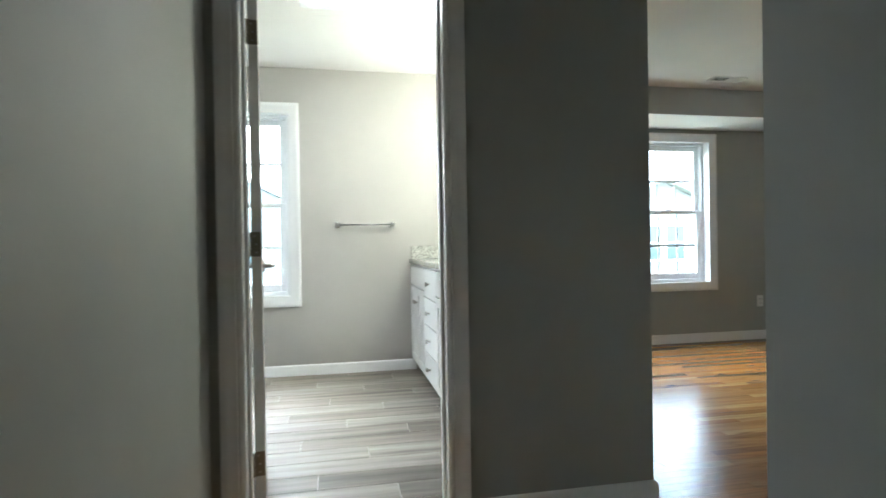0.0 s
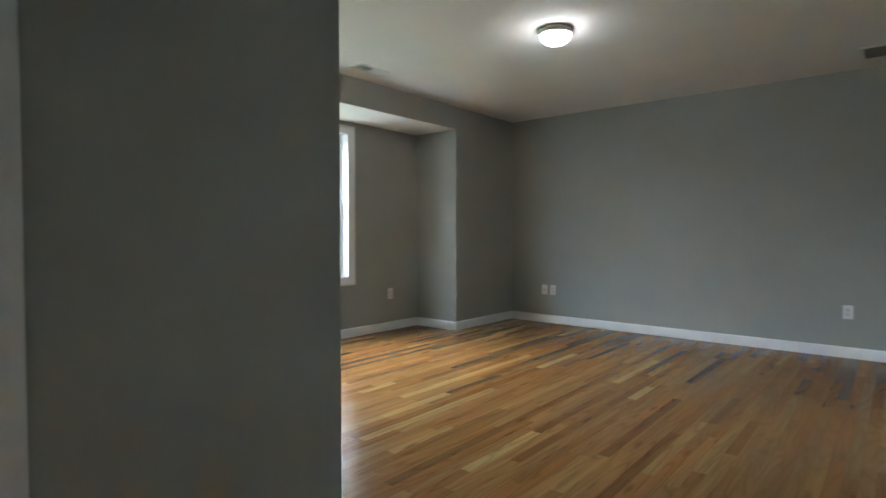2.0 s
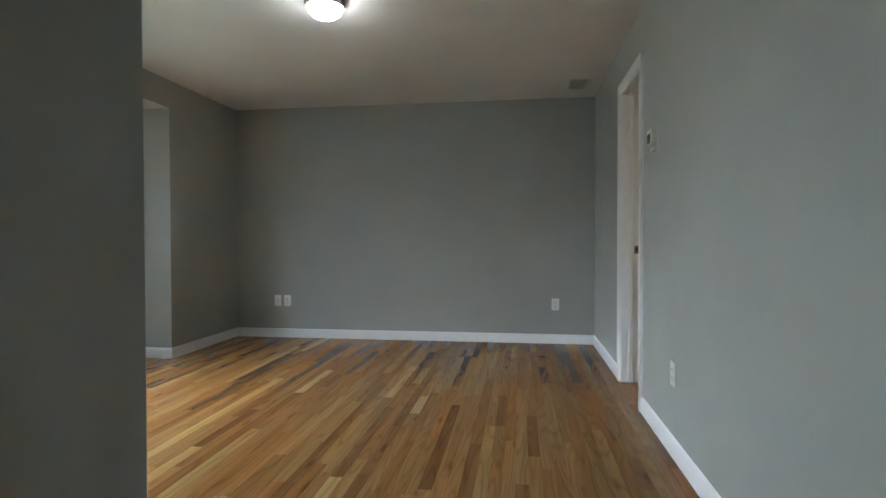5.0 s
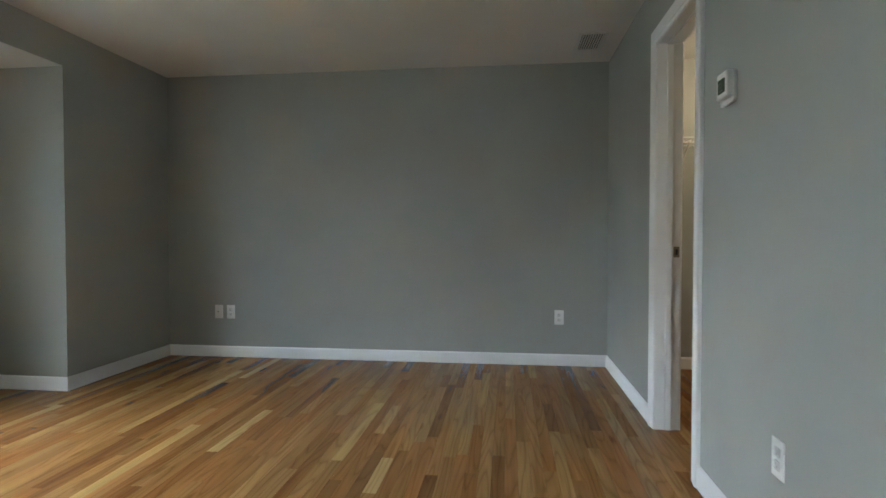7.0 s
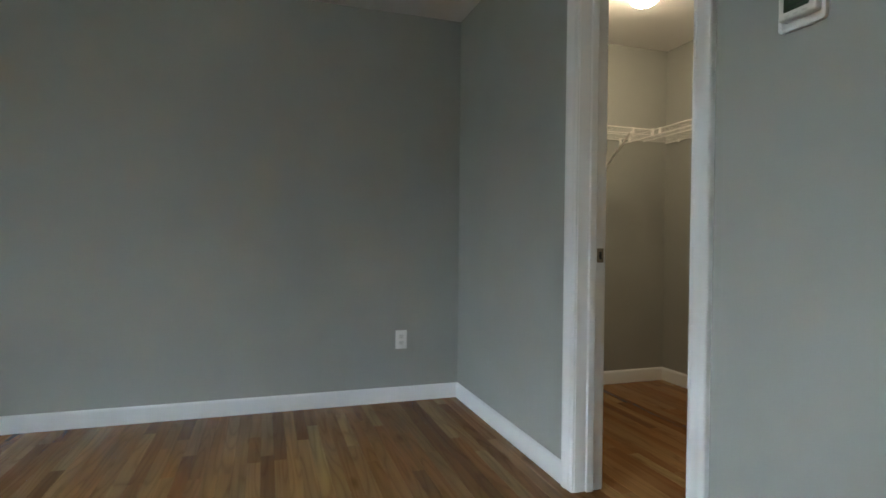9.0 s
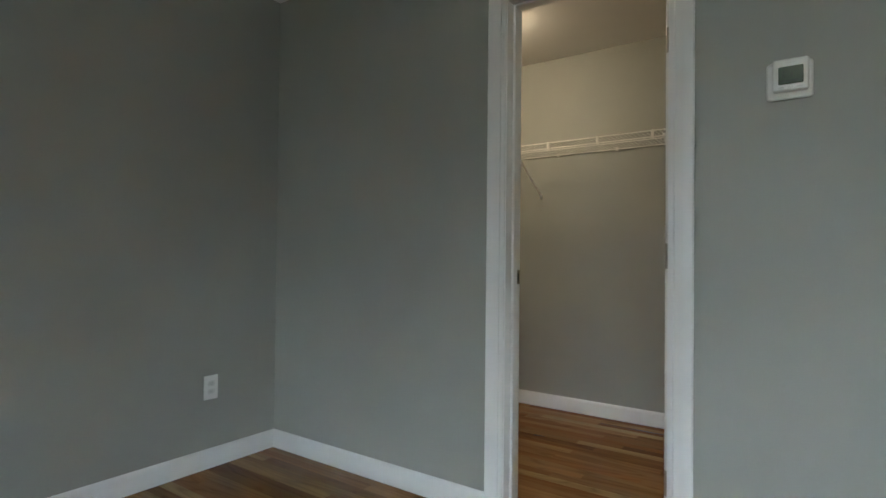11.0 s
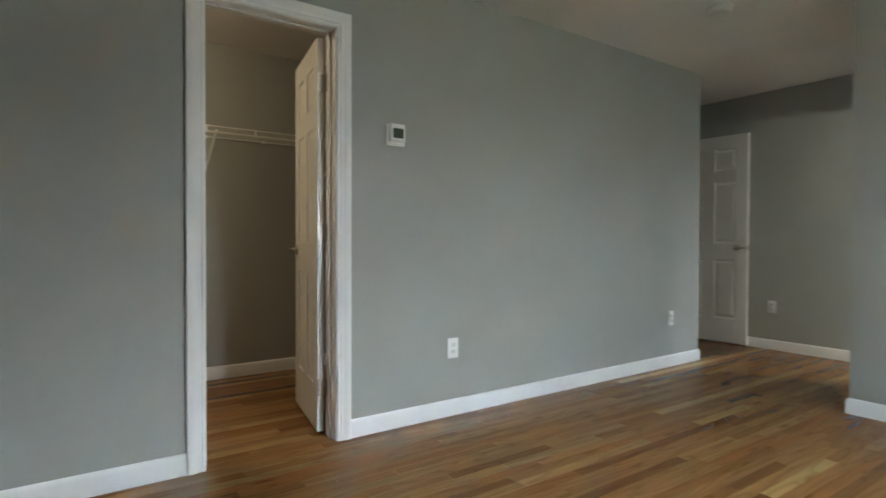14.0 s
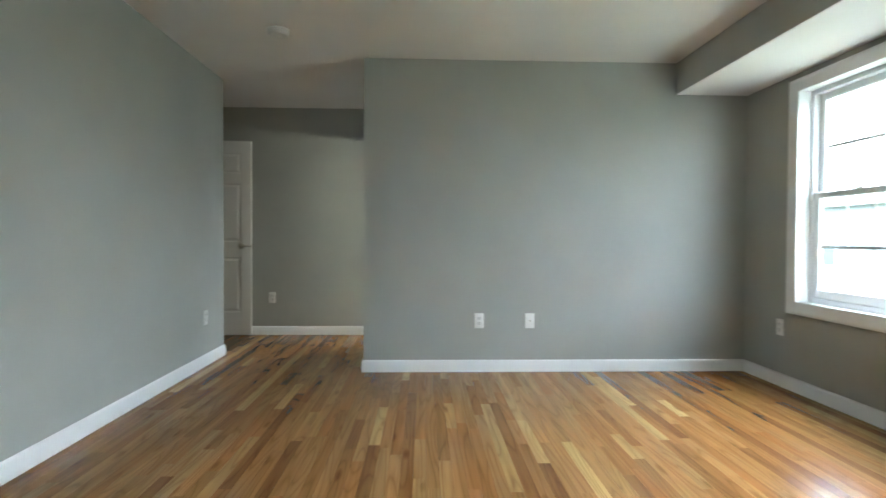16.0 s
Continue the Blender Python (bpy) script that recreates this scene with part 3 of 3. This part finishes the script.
ob = thing("smoke_detector", pose(2.76, 1.477, H), "round white smoke detector on the ceiling", "smoke detector")
bm = bmesh.new(); lathe(bm, [(0, 0), (.072, 0), (.072, -.010), (.066, -.014), (.066, -.030), (.058, -.040), (.030, -.043), (0, -.043)], 40)
part("body", bm, VENT, ob, "", True)
bm = bmesh.new(); lathe(bm, [(.0665, -.017), (.0685, -.018), (.0685, -.024), (.0665, -.025)], 40)
part("sounder_slot", bm, SOCKET, ob)
bm = bmesh.new(); lathe(bm, [(0, -.043), (.011, -.0432), (.011, -.046), (0, -.046)], 20)
part("test_button", bm, SOCKET, ob, "", True)


def register(x0, x1, y0, y1, along_x, tilt_of, n, label):
    ob = thing("ceiling_vent", pose((x0 + x1) / 2, (y0 + y1) / 2, H), label, "air vent")
    hx, hy, f = (x1 - x0) / 2, (y1 - y0) / 2, .026 if along_x else .017
    bm = bmesh.new()
    for a in ((-hx, hx, -hy, -hy + f), (-hx, hx, hy - f, hy), (-hx, -hx + f, -hy + f, hy - f), (hx - f, hx, -hy + f, hy - f)):
        bx(bm, a[0], a[1], a[2], a[3], -.008, 0, .003)
    part("vent_frame", bm, VENT, ob)
    # no duct is cut: a flat dark sheet stands for its shade
    bm = bmesh.new(); bx(bm, -hx + f, hx - f, -hy + f, hy - f, -.0012, -.0004)
    part("duct_shade", bm, DARK, ob, "dark sheet standing for the shade in the duct")
    for k in range(n):
        u = (k + .5) / n
        bm = bmesh.new()
        if along_x:
            bx(bm, -hx + f, hx - f, -.0062, .0062, -.0006, .0006)
            at = Matrix.Translation((0, -hy + f + u * (2 * hy - 2 * f), -.0065)) @ Matrix.Rotation(radians(tilt_of(u)), 4, "X")
        else:
            half = .0062
            bx(bm, -half, half, -hy + f, hy - f, -.0006, .0006)
            at = Matrix.Translation((-hx + f + u * (2 * hx - 2 * f), 0, -.0065)) @ Matrix.Rotation(radians(tilt_of(u)), 4, "Y")
        sl = part("slat", bm, VENT, ob)
        sl.matrix_basis = at
    return ob


register(6.26, 6.61, .80, 1.00, True, lambda u: 55, 9, "white louvred ceiling vent above the closet corner")
register(4.15, 4.46, 4.06, 4.19, False, lambda u: -18 if u < .5 else 42, 16, "white two-way ceiling vent near the window bay")


# ---------- wall plates and thermostat ----------
def plate_bm(w, h, d):
    bm = bmesh.new(); bx(bm, -w / 2, w / 2, -d, 0, -h / 2, h / 2, .0028, 2)
    return bm


def wall_pose(x, y, z, facing):
    """Local -y points out of the wall."""
    return pose(x, y, z, 0, 0, {"n": 180, "s": 0, "e": 90, "w": -90}[facing])


def outlet(m, label):
    ob = thing("wall_outlet", m, label, "outlet", "wall outlets")
    part("cover_plate", plate_bm(.073, .116, .0055), PLATE, ob, "", True)
    for s in (1, -1):
        bm = bmesh.new(); bx(bm, -.0165, .0165, -.0072, -.004, s * .0195 - .0135, s * .0195 + .0135, .0035, 2)
        soc = part("receptacle", bm, SOCKET, ob, "", True)
        # slots aren't cut: raised grey shapes carry their shade
        bm = bmesh.new()
        for dx in (-.0062, .0062):
            bx(bm, dx - .0011, dx + .0011, -.0076, -.0068, s * .0195 - .001, s * .0195 + .0075)
        rod(bm, (0, -.0076, s * .0195 - .0065), (0, -.0068, s * .0195 - .0065), .0024, 10)
        part("slots", bm, SLOT, soc, "grey blocks standing for the shade in the slots")
    bm = bmesh.new(); rod(bm, (0, -.0064, 0), (0, -.0050, 0), .0028, 12)
    part("screw", bm, SOCKET, ob)
    return ob


def jack(m, label):
    ob = thing("cable_jack", m, label, "wall plate")
    part("cover_plate", plate_bm(.073, .116, .0055), PLATE, ob, "", True)
    bm = bmesh.new(); rod(bm, (0, -.014, 0), (0, -.004, 0), .0055, 6); rod(bm, (0, -.018, 0), (0, -.012, 0), .0042, 14)
    part("coax_socket", bm, BRONZE, ob, "small threaded metal socket")
    for z in (-.048, .048):
        bm = bmesh.new(); rod(bm, (0, -.0064, z), (0, -.0050, z), .0028, 12)
        part("screw", bm, SOCKET, ob)
    return ob


ZO = .388
jack(wall_pose(XE, 3.950, ZO, "w"), "white plate with a cable socket beside an outlet")
first = outlet(wall_pose(XE, 3.842, ZO, "w"), "white duplex outlet on the grey wall")
for x, y, z, f in ((XE, 1.066, ZO, "w"), (4.160, YS, ZO, "n"), (1.993, YS, ZO, "n"), (XW, 2.879, ZO + .01, "e"), (XH, .838, ZO + .01, "e"), (5.357, YNOOK, ZO + .01, "s"), (2.66, YNOOK, ZO + .03, "s")):
    copy_thing(first, wall_pose(x, y, z, f))
jack(wall_pose(XW, 3.274, ZO + .01, "e"), "white plate with a cable socket on the window-lit wall")

ob = thing("thermostat", wall_pose(4.547, YS, 1.565, "n"), "square white thermostat with a small grey-green screen", "thermostat")
bm = bmesh.new(); bx(bm, -.0585, .0585, -.006, 0, -.056, .054, .010, 3)
part("wall_plate", bm, PLATE, ob, "", True)
bm = bmesh.new(); bx(bm, -.0425, .0485, -.031, -.005, -.037, .057, .007, 3)
body = part("body", bm, PLATE, ob, "", True)
bm = bmesh.new(); bx(bm, -.0265, .0355, -.0322, -.0305, -.0185, .033, .002)
scr = part("screen", bm, SCREEN, body, "dim grey-green display")
bm = bmesh.new()
for xa, xb, za, zb in ((-.016, -.006, .016, .018), (-.016, -.014, .002, .018), (-.016, -.006, .002, .004), (-.002, .008, .016, .018), (.006, .008, .002, .018), (-.002, .008, .002, .004), (-.020, .024, -.010, -.007)):
    bx(bm, xa, xb, -.0328, -.0320, za, zb)
part("digits", bm, LCDINK, scr)
bm = bmesh.new(); bx(bm, -.008, .014, -.0320, -.0305, .0425, .0450)
part("name_bar", bm, SOCKET, body)
for k in range(3):
    bm = bmesh.new(); bx(bm, -.026 + k * .022, -.012 + k * .022, -.0325, -.0305, -.031, -.0255, .001)
    part("button", bm, SOCKET, body)


# ---------- closet ----------
def wire_shelf(name, m, length, depth, braces, label):
    """Ventilated shelf: wall at y = 0, front at y = depth, runs along x from 0; top at z = 0."""
    ob = thing(name, m, label, "wire shelf", "closet shelves")
    for nm, y, z, r in (("front_rail", depth, 0, .0036), ("lip_rail", depth + .004, -.036, .0036), ("back_rail", .010, -.004, .0034), ("middle_rail", depth * .52, -.005, .0030)):
        bm = bmesh.new(); rod(bm, (0, y, z), (length, y, z), r, 8)
        part(nm, bm, WIRE, ob, "", True)
    bm = bmesh.new()
    n = int(length / .0255)
    for k in range(n + 1):
        x = .006 + k * (length - .012) / n
        rod(bm, (x, .006, .002), (x, depth, .002), .0012, 5)
    tagged(part("deck_wires", bm, WIRE, ob, "close-set white wires", True), kind="stuff")
    x = .15
    while x < length:
        bm = bmesh.new(); bx(bm, x - .007, x + .007, depth - .004, depth + .008, -.042, .005, .002)
        part("lip_clip", bm, WIRE, ob)
        x += .31
    for x in braces:
        bm = bmesh.new()
        rod(bm, (x, depth - .004, -.030), (x, .012, -.275), .0075, 8)
        bx(bm, x - .010, x + .010, 0, .016, -.298, -.262, .004, 2)
        bx(bm, x - .008, x + .008, depth - .014, depth + .006, -.042, -.020, .003)
        part("brace", bm, WIRE, ob, "slanted white support brace", True)
    x = .20
    while x < length:
        bm = bmesh.new(); bx(bm, x - .008, x + .008, 0, .018, -.016, .006, .002)
        part("wall_clip", bm, WIRE, ob)
        x += .40
    for x in (0, length):
        bm = bmesh.new(); bx(bm, x - .004, x + .004, depth - .008, depth + .012, -.044, .008, .002)
        part("end_cap", bm, WIRE, ob)
    return ob


ZSH, DSH = 1.742, .400
wire_shelf("wire_shelf", pose(XCW + .01, YC, ZSH), XE - XCW - .02, DSH, (.15, 1.02, 1.93), "long white wire closet shelf along the back wall")
wire_shelf("wire_shelf", Matrix.Translation((XE, YC + DSH + .012, ZSH)) @ Matrix.Rotation(radians(90), 4, "Z"), 1.05, .36, (.165, .70), "short white wire closet shelf on the side wall")

# ---------- bathroom ----------
ob = thing("towel_bar", pose(0, YBATH, 1.207), "polished chrome towel bar with square ends", "towel bar")
for x in (1.030, 1.465):
    bm = bmesh.new(); bx(bm, x - .024, x + .024, -.010, 0, -.024, .024, .003, 2); bx(bm, x - .015, x + .015, -.075, -.009, -.015, .015, .003, 2)
    part("post", bm, CHROME, ob, "", True)
bm = bmesh.new(); bx(bm, 1.030, 1.465, -.064, -.052, -.007, .007, .002)
part("bar", bm, CHROME, ob)

VX, VY0, VY1 = 1.632, 2.69, YBATH - .004


def shaker(bm_owner, y0, y1, z0, z1, flat=False):
    """A cabinet front facing -x at the plane x = VX."""
    bm = bmesh.new()
    if flat:
        bx(bm, VX - .019, VX - .001, y0, y1, z0, z1, .004, 2)
    else:
        s = .055
        bx(bm, VX - .019, VX - .001, y0, y0 + s, z0, z1, .002)
        bx(bm, VX - .019, VX - .001, y1 - s, y1, z0, z1, .002)
        bx(bm, VX - .019, VX - .001, y0 + s, y1 - s, z0, z0 + s, .002)
        bx(bm, VX - .019, VX - .001, y0 + s, y1 - s, z1 - s, z1, .002)
        bx(bm, VX - .011, VX - .002, y0 + s, y1 - s, z0 + s, z1 - s)
    return bm


def knob(parent, y, z):
    bm = bmesh.new()
    m = Matrix.Translation((VX - .019, y, z)) @ Matrix.Rotation(radians(-90), 4, "Y")
    lathe(bm, [(0, 0), (.008, 0), (.006, .004), (.005, .014), (.014, .018), (.015, .024), (.011, .029), (0, .030)], 20, m)
    part("knob", bm, NICKEL, parent, "brushed nickel knob", True)


def vanity_unit(y0, y1, kind, label):
    ob = thing("vanity_cabinet", pose(0, 0, 0), label, "cabinet", "vanity cabinets")
    bm = bmesh.new(); bx(bm, VX, XBE - .002, y0, y1, .095, .885)
    bx(bm, VX + .065, XBE - .002, y0, y1, ZB, .095)
    part("body", bm, CABINET, ob)
    g = .004
    if kind == "drawers":
        zs = [(.112, .292), (.300, .480), (.488, .668), (.676, .868)]
        for a, b in zs:
            dr = part("drawer_front", shaker(None, y0 + g, y1 - g, a, b, True), CABINET, ob)
            knob(dr, (y0 + y1) / 2, (a + b) / 2)
    else:
        part("false_front", shaker(None, y0 + g, y1 - g, .715, .868, True), CABINET, ob)
        ym = (y0 + y1) / 2
        for a, b, ky in ((y0 + g, ym - .002, ym - .035), (ym + .002, y1 - g, ym + .035)):
            d = part("cabinet_door", shaker(None, a, b, .112, .705), CABINET, ob)
            knob(d, ky, .600)
    return ob


vanity_unit(3.840, VY1, "doors", "white vanity sink cabinet with two doors")
vanity_unit(3.370, 3.840, "drawers", "white vanity drawer stack with four drawers")
vanity_unit(VY0, 3.370, "doors", "white vanity sink cabinet with two doors")
ob = thing("bathroom_countertop", pose(0, 0, 0), "speckled pale granite vanity top with splash", "countertop")
bm = bmesh.new(); bx(bm, VX - .030, XBE - .001, VY0 - .012, VY1, .886, .922, .006, 3)
part("slab", bm, GRANITE, ob, "", True)
bm = bmesh.new(); bx(bm, VX - .010, XBE - .022, VY1 - .021, VY1 - .001, .9225, 1.028, .003)
part("side_splash", bm, GRANITE, ob)
bm = bmesh.new(); bx(bm, XBE - .021, XBE - .001, VY0 - .012, VY1, .9225, 1.028, .003)
part("back_splash", bm, GRANITE, ob)

# ---------- outdoors ----------
LAWN = paint("winter_lawn", (.10, .115, .055), 0.9, 0.3, 6.0, 0.3)
SIDE_A = siding("cream_vinyl_siding", (.20, .20, .195))
SIDE_B = siding("pale_grey_vinyl_siding", (.185, .195, .205))
SHINGLE = siding("grey_shingles", (.50, .50, .52))
PANE_FAR = plastic("dark_far_glass", (.07, .09, .105), 0.1)
bm = bmesh.new()
bmesh.ops.create_grid(bm, x_segments=8, y_segments=8, size=600)
g = structure("ground", bm, LAWN, "lawn reaching the horizon below the upper storey", "ground")
g.location = (0, 0, -3.2)


def house(x0, x1, y0, y1, eave, ridge, gable_x, mat_, label, wins):
    """A neighbouring house with its lapped siding, roof and windows on the side towards us."""
    ob = thing("house", pose(0, 0, -3.2), label, "house", "neighbouring houses")
    bm = bmesh.new(); bx(bm, x0, x1, y0 + .03, y1, 0, eave)
    z = 0.0
    while z < eave - .05:
        vs = [bm.verts.new(v) for v in ((x0, y0, z), (x1, y0, z), (x1, y0 + .028, z + .18), (x0, y0 + .028, z + .18), (x0, y0 + .029, z), (x1, y0 + .029, z))]
        bm.faces.new(vs[:4]); bm.faces.new((vs[0], vs[4], vs[5], vs[1]))
        z += .18
    part("wall", bm, mat_, ob)
    bm = bmesh.new()
    if gable_x:
        xm = (x0 + x1) / 2
        for sx in (x0 - .4, x1 + .4):
            a = [(sx, y0 - .35, eave - .1), (xm, y0 - .35, ridge), (xm, y1, ridge), (sx, y1, eave - .1)]
            lo = [bm.verts.new(p) for p in a]
            hi = [bm.verts.new((p[0], p[1], p[2] + .22)) for p in a]
            bm.faces.new(lo); bm.faces.new(hi)
            for k in range(4):
                bm.faces.new((lo[k], lo[(k + 1) % 4], hi[(k + 1) % 4], hi[k]))
    else:
        ym = (y0 + y1) / 2
        for a in (((x0 - .3, y0 - .4, eave - .1), (x1 + .3, y0 - .4, eave - .1), (x1 + .3, ym, ridge), (x0 - .3, ym, ridge)), ((x0 - .3, y1 + .4, eave - .1), (x1 + .3, y1 + .4, eave - .1), (x1 + .3, ym, ridge), (x0 - .3, ym, ridge))):
            lo = [bm.verts.new(p) for p in a]
            hi = [bm.verts.new((p[0], p[1], p[2] + .22)) for p in a]
            bm.faces.new(lo); bm.faces.new(hi)
            for k in range(4):
                bm.faces.new((lo[k], lo[(k + 1) % 4], hi[(k + 1) % 4], hi[k]))
    part("roof", bm, SHINGLE, ob, "grey shingle roof")
    if gable_x:
        bm = bmesh.new()
        xm = (x0 + x1) / 2
        f = [bm.verts.new(p) for p in ((x0, y0, eave), (x1, y0, eave), (xm, y0, ridge - .05))]
        b_ = [bm.verts.new((v.co.x, v.co.y + .1, v.co.z)) for v in f]
        bm.faces.new(f); bm.faces.new(b_)
        for k in range(3):
            bm.faces.new((f[k], f[(k + 1) % 3], b_[(k + 1) % 3], b_[k]))
        part("gable", bm, mat_, ob)
    for wx, wz in wins:
        bm = bmesh.new()
        for a in ((-.55, -.45, -.85, .85), (.45, .55, -.85, .85), (-.45, .45, .75, .85), (-.45, .45, -.85, -.75), (-.45, .45, -.03, .03)):
            bx(bm, wx + a[0], wx + a[1], y0 - .05, y0 + .02, wz + a[2], wz + a[3])
        w = part("window", bm, VINYL, ob)
        bm = bmesh.new(); bx(bm, wx - .45, wx + .45, y0 - .02, y0 - .005, wz - .75, wz + .75)
        part("pane", bm, PANE_FAR, w, "dim glass")
    return ob


house(10.8, 20.0, 22, 32, 4.9, 7.0, True, SIDE_A, "cream sided house with a gable roof across the yards", [(14.8, 4.2), (16.0, 4.2), (18.6, 4.2), (12.4, 4.2), (12.4, 1.5), (16.0, 1.5)])
house(-34.0, -9.5, 19, 29, 5.7, 8.0, False, SIDE_B, "pale grey sided row house across the yards", [(-30, 4.0), (-26, 4.0), (-22, 4.0), (-18.4, 4.0), (-15.2, 4.0), (-12, 4.0), (-18.4, 1.4), (-15.2, 1.4), (-12, 1.4)])
house(-9.2, 0.2, 34, 44, 6.0, 8.4, True, SIDE_A, "cream sided house farther off between its neighbours", [(-7.0, 4.0), (-4.2, 4.0), (-1.6, 4.0), (-4.2, 1.4)])

# ---------- floors, laid last ----------
bm = bmesh.new()
bx(bm, XH - T, XE + T, -1.72, YB0, -.10, -.006)
bx(bm, XW - T, XE + T, YB0, 5.10, -.10, -.006)
floor = structure("floor", bm, SUBFLOOR, "narrow red-oak strip floor with a satin finish", "floor")

SW = .0572
rng = random.Random(11)
AREAS = [(1.59, XE, YS, YB0), (XW, XE, YB0, YN), (XW, XRET, YN, YNOOK), (XH, 1.59, -1.6, YB0), (XCW, XE, YC, YS - T), (CD0 - .018, CD1 + .018, YS - T, YS)]


def spans(y):
    """Stretches of x that are floor at the row y."""
    out = []
    for x0, x1, y0, y1 in AREAS:
        if y0 - SW < y < y1 and y + SW > y0:
            out.append([x0, x1])
    out.sort()
    merged = []
    for s in out:
        if merged and s[0] <= merged[-1][1] + .005:
            merged[-1][1] = max(merged[-1][1], s[1])
        else:
            merged.append(s)
    return merged


def strip_corners(L):
    c, w = .0004, SW - .0004
    return [(0, 0, -.005), (L, 0, -.005), (L, w, -.005), (0, w, -.005), (0, 0, -c), (L, 0, -c), (L, w, -c), (0, w, -c), (c, c, 0), (L - c, c, 0), (L - c, w - c, 0), (c, w - c, 0)]


STRIP_FACES = [(8, 9, 10, 11), (4, 5, 9, 8), (5, 6, 10, 9), (6, 7, 11, 10), (7, 4, 8, 11), (0, 1, 5, 4), (1, 2, 6, 5), (2, 3, 7, 6), (3, 0, 4, 7)]
cache = {}
far_v, far_f = [], []
placed = 0
y = -1.6
while y < YNOOK:
    for x0, x1 in spans(y):
        x = x0 - rng.uniform(0, .6)
        while x < x1 - .004:
            L = round(rng.choice((.34, .46, .58, .70, .84, .98, 1.15, 1.35, 1.60, 1.90, .64)) + rng.uniform(-.03, .03), 2)
            a, b = max(x, x0), min(x + L, x1)
            x += L
            if x1 - b < .12:
                b = x1
                x = x1
            if b - a < .02:
                continue
            near = 1.20 < y < 2.75 and a > 1.5 and placed < 300
            if near:
                Lq = round(b - a - .0005, 3)
                if Lq not in cache:
                    me = bpy.data.meshes.new("floorboard")
                    me.from_pydata(strip_corners(Lq), [], STRIP_FACES)
                    me.materials.append(OAK_PART)
                    cache[Lq] = me
                o = new("floorboard", cache[Lq])
                o.parent, o.location = floor, (a, y, 0)
                placed += 1
            else:
                k = len(far_v)
                far_v += [(a + p[0], y + p[1], p[2]) for p in strip_corners(b - a - .0005)]
                far_f += [tuple(i + k for i in f) for f in STRIP_FACES]
    y += SW
me = bpy.data.meshes.new("floorboards")
me.from_pydata(far_v, [], far_f)
me.materials.append(OAK_JOINED)
o = new("floorboards", me)
o.parent = floor
tagged(o, kind="stuff")

bm = bmesh.new()
bx(bm, XH - T, XBE, YB1 - .035, YSTUB - T, -.10, ZB - .0015)
bx(bm, XBW, XBE, YSTUB - T, YBATH, -.10, ZB - .0015)
bfloor = structure("floor_bath", bm, GROUT, "grey wood-look porcelain plank floor with pale joints", "floor")
TW, TL = .155, .915
row = 0
y = YB1 - .033
cache = {}
while y < YBATH:
    y1 = min(y + TW, YBATH)
    x = XBW - TL * ((row * .37) % 1.0)
    while x < XBE:
        a, b = max(x, XH - T if y < YSTUB - T else XBW), min(x + TL, XBE)
        x += TL
        if b - a < .03:
            continue
        key = (round(b - a, 3), round(y1 - y, 3))
        if key not in cache:
            bm = bmesh.new(); bx(bm, .0018, key[0] - .0018, .0018, key[1] - .0018, -.006, 0, .0010)
            cache[key] = mesh_of("floor_tile", bm, TILE)
        o = new("floor_tile", cache[key])
        o.parent, o.location = bfloor, (a, y, ZB)
    y += TW
    row += 1
bm = bmesh.new(); bx(bm, BD0, BD1, YB1 - .070, YB1 - .030, 0, ZB + .004, .003)
structure("threshold", bm, GRANITE, "pale stone threshold between oak and tile", "threshold")
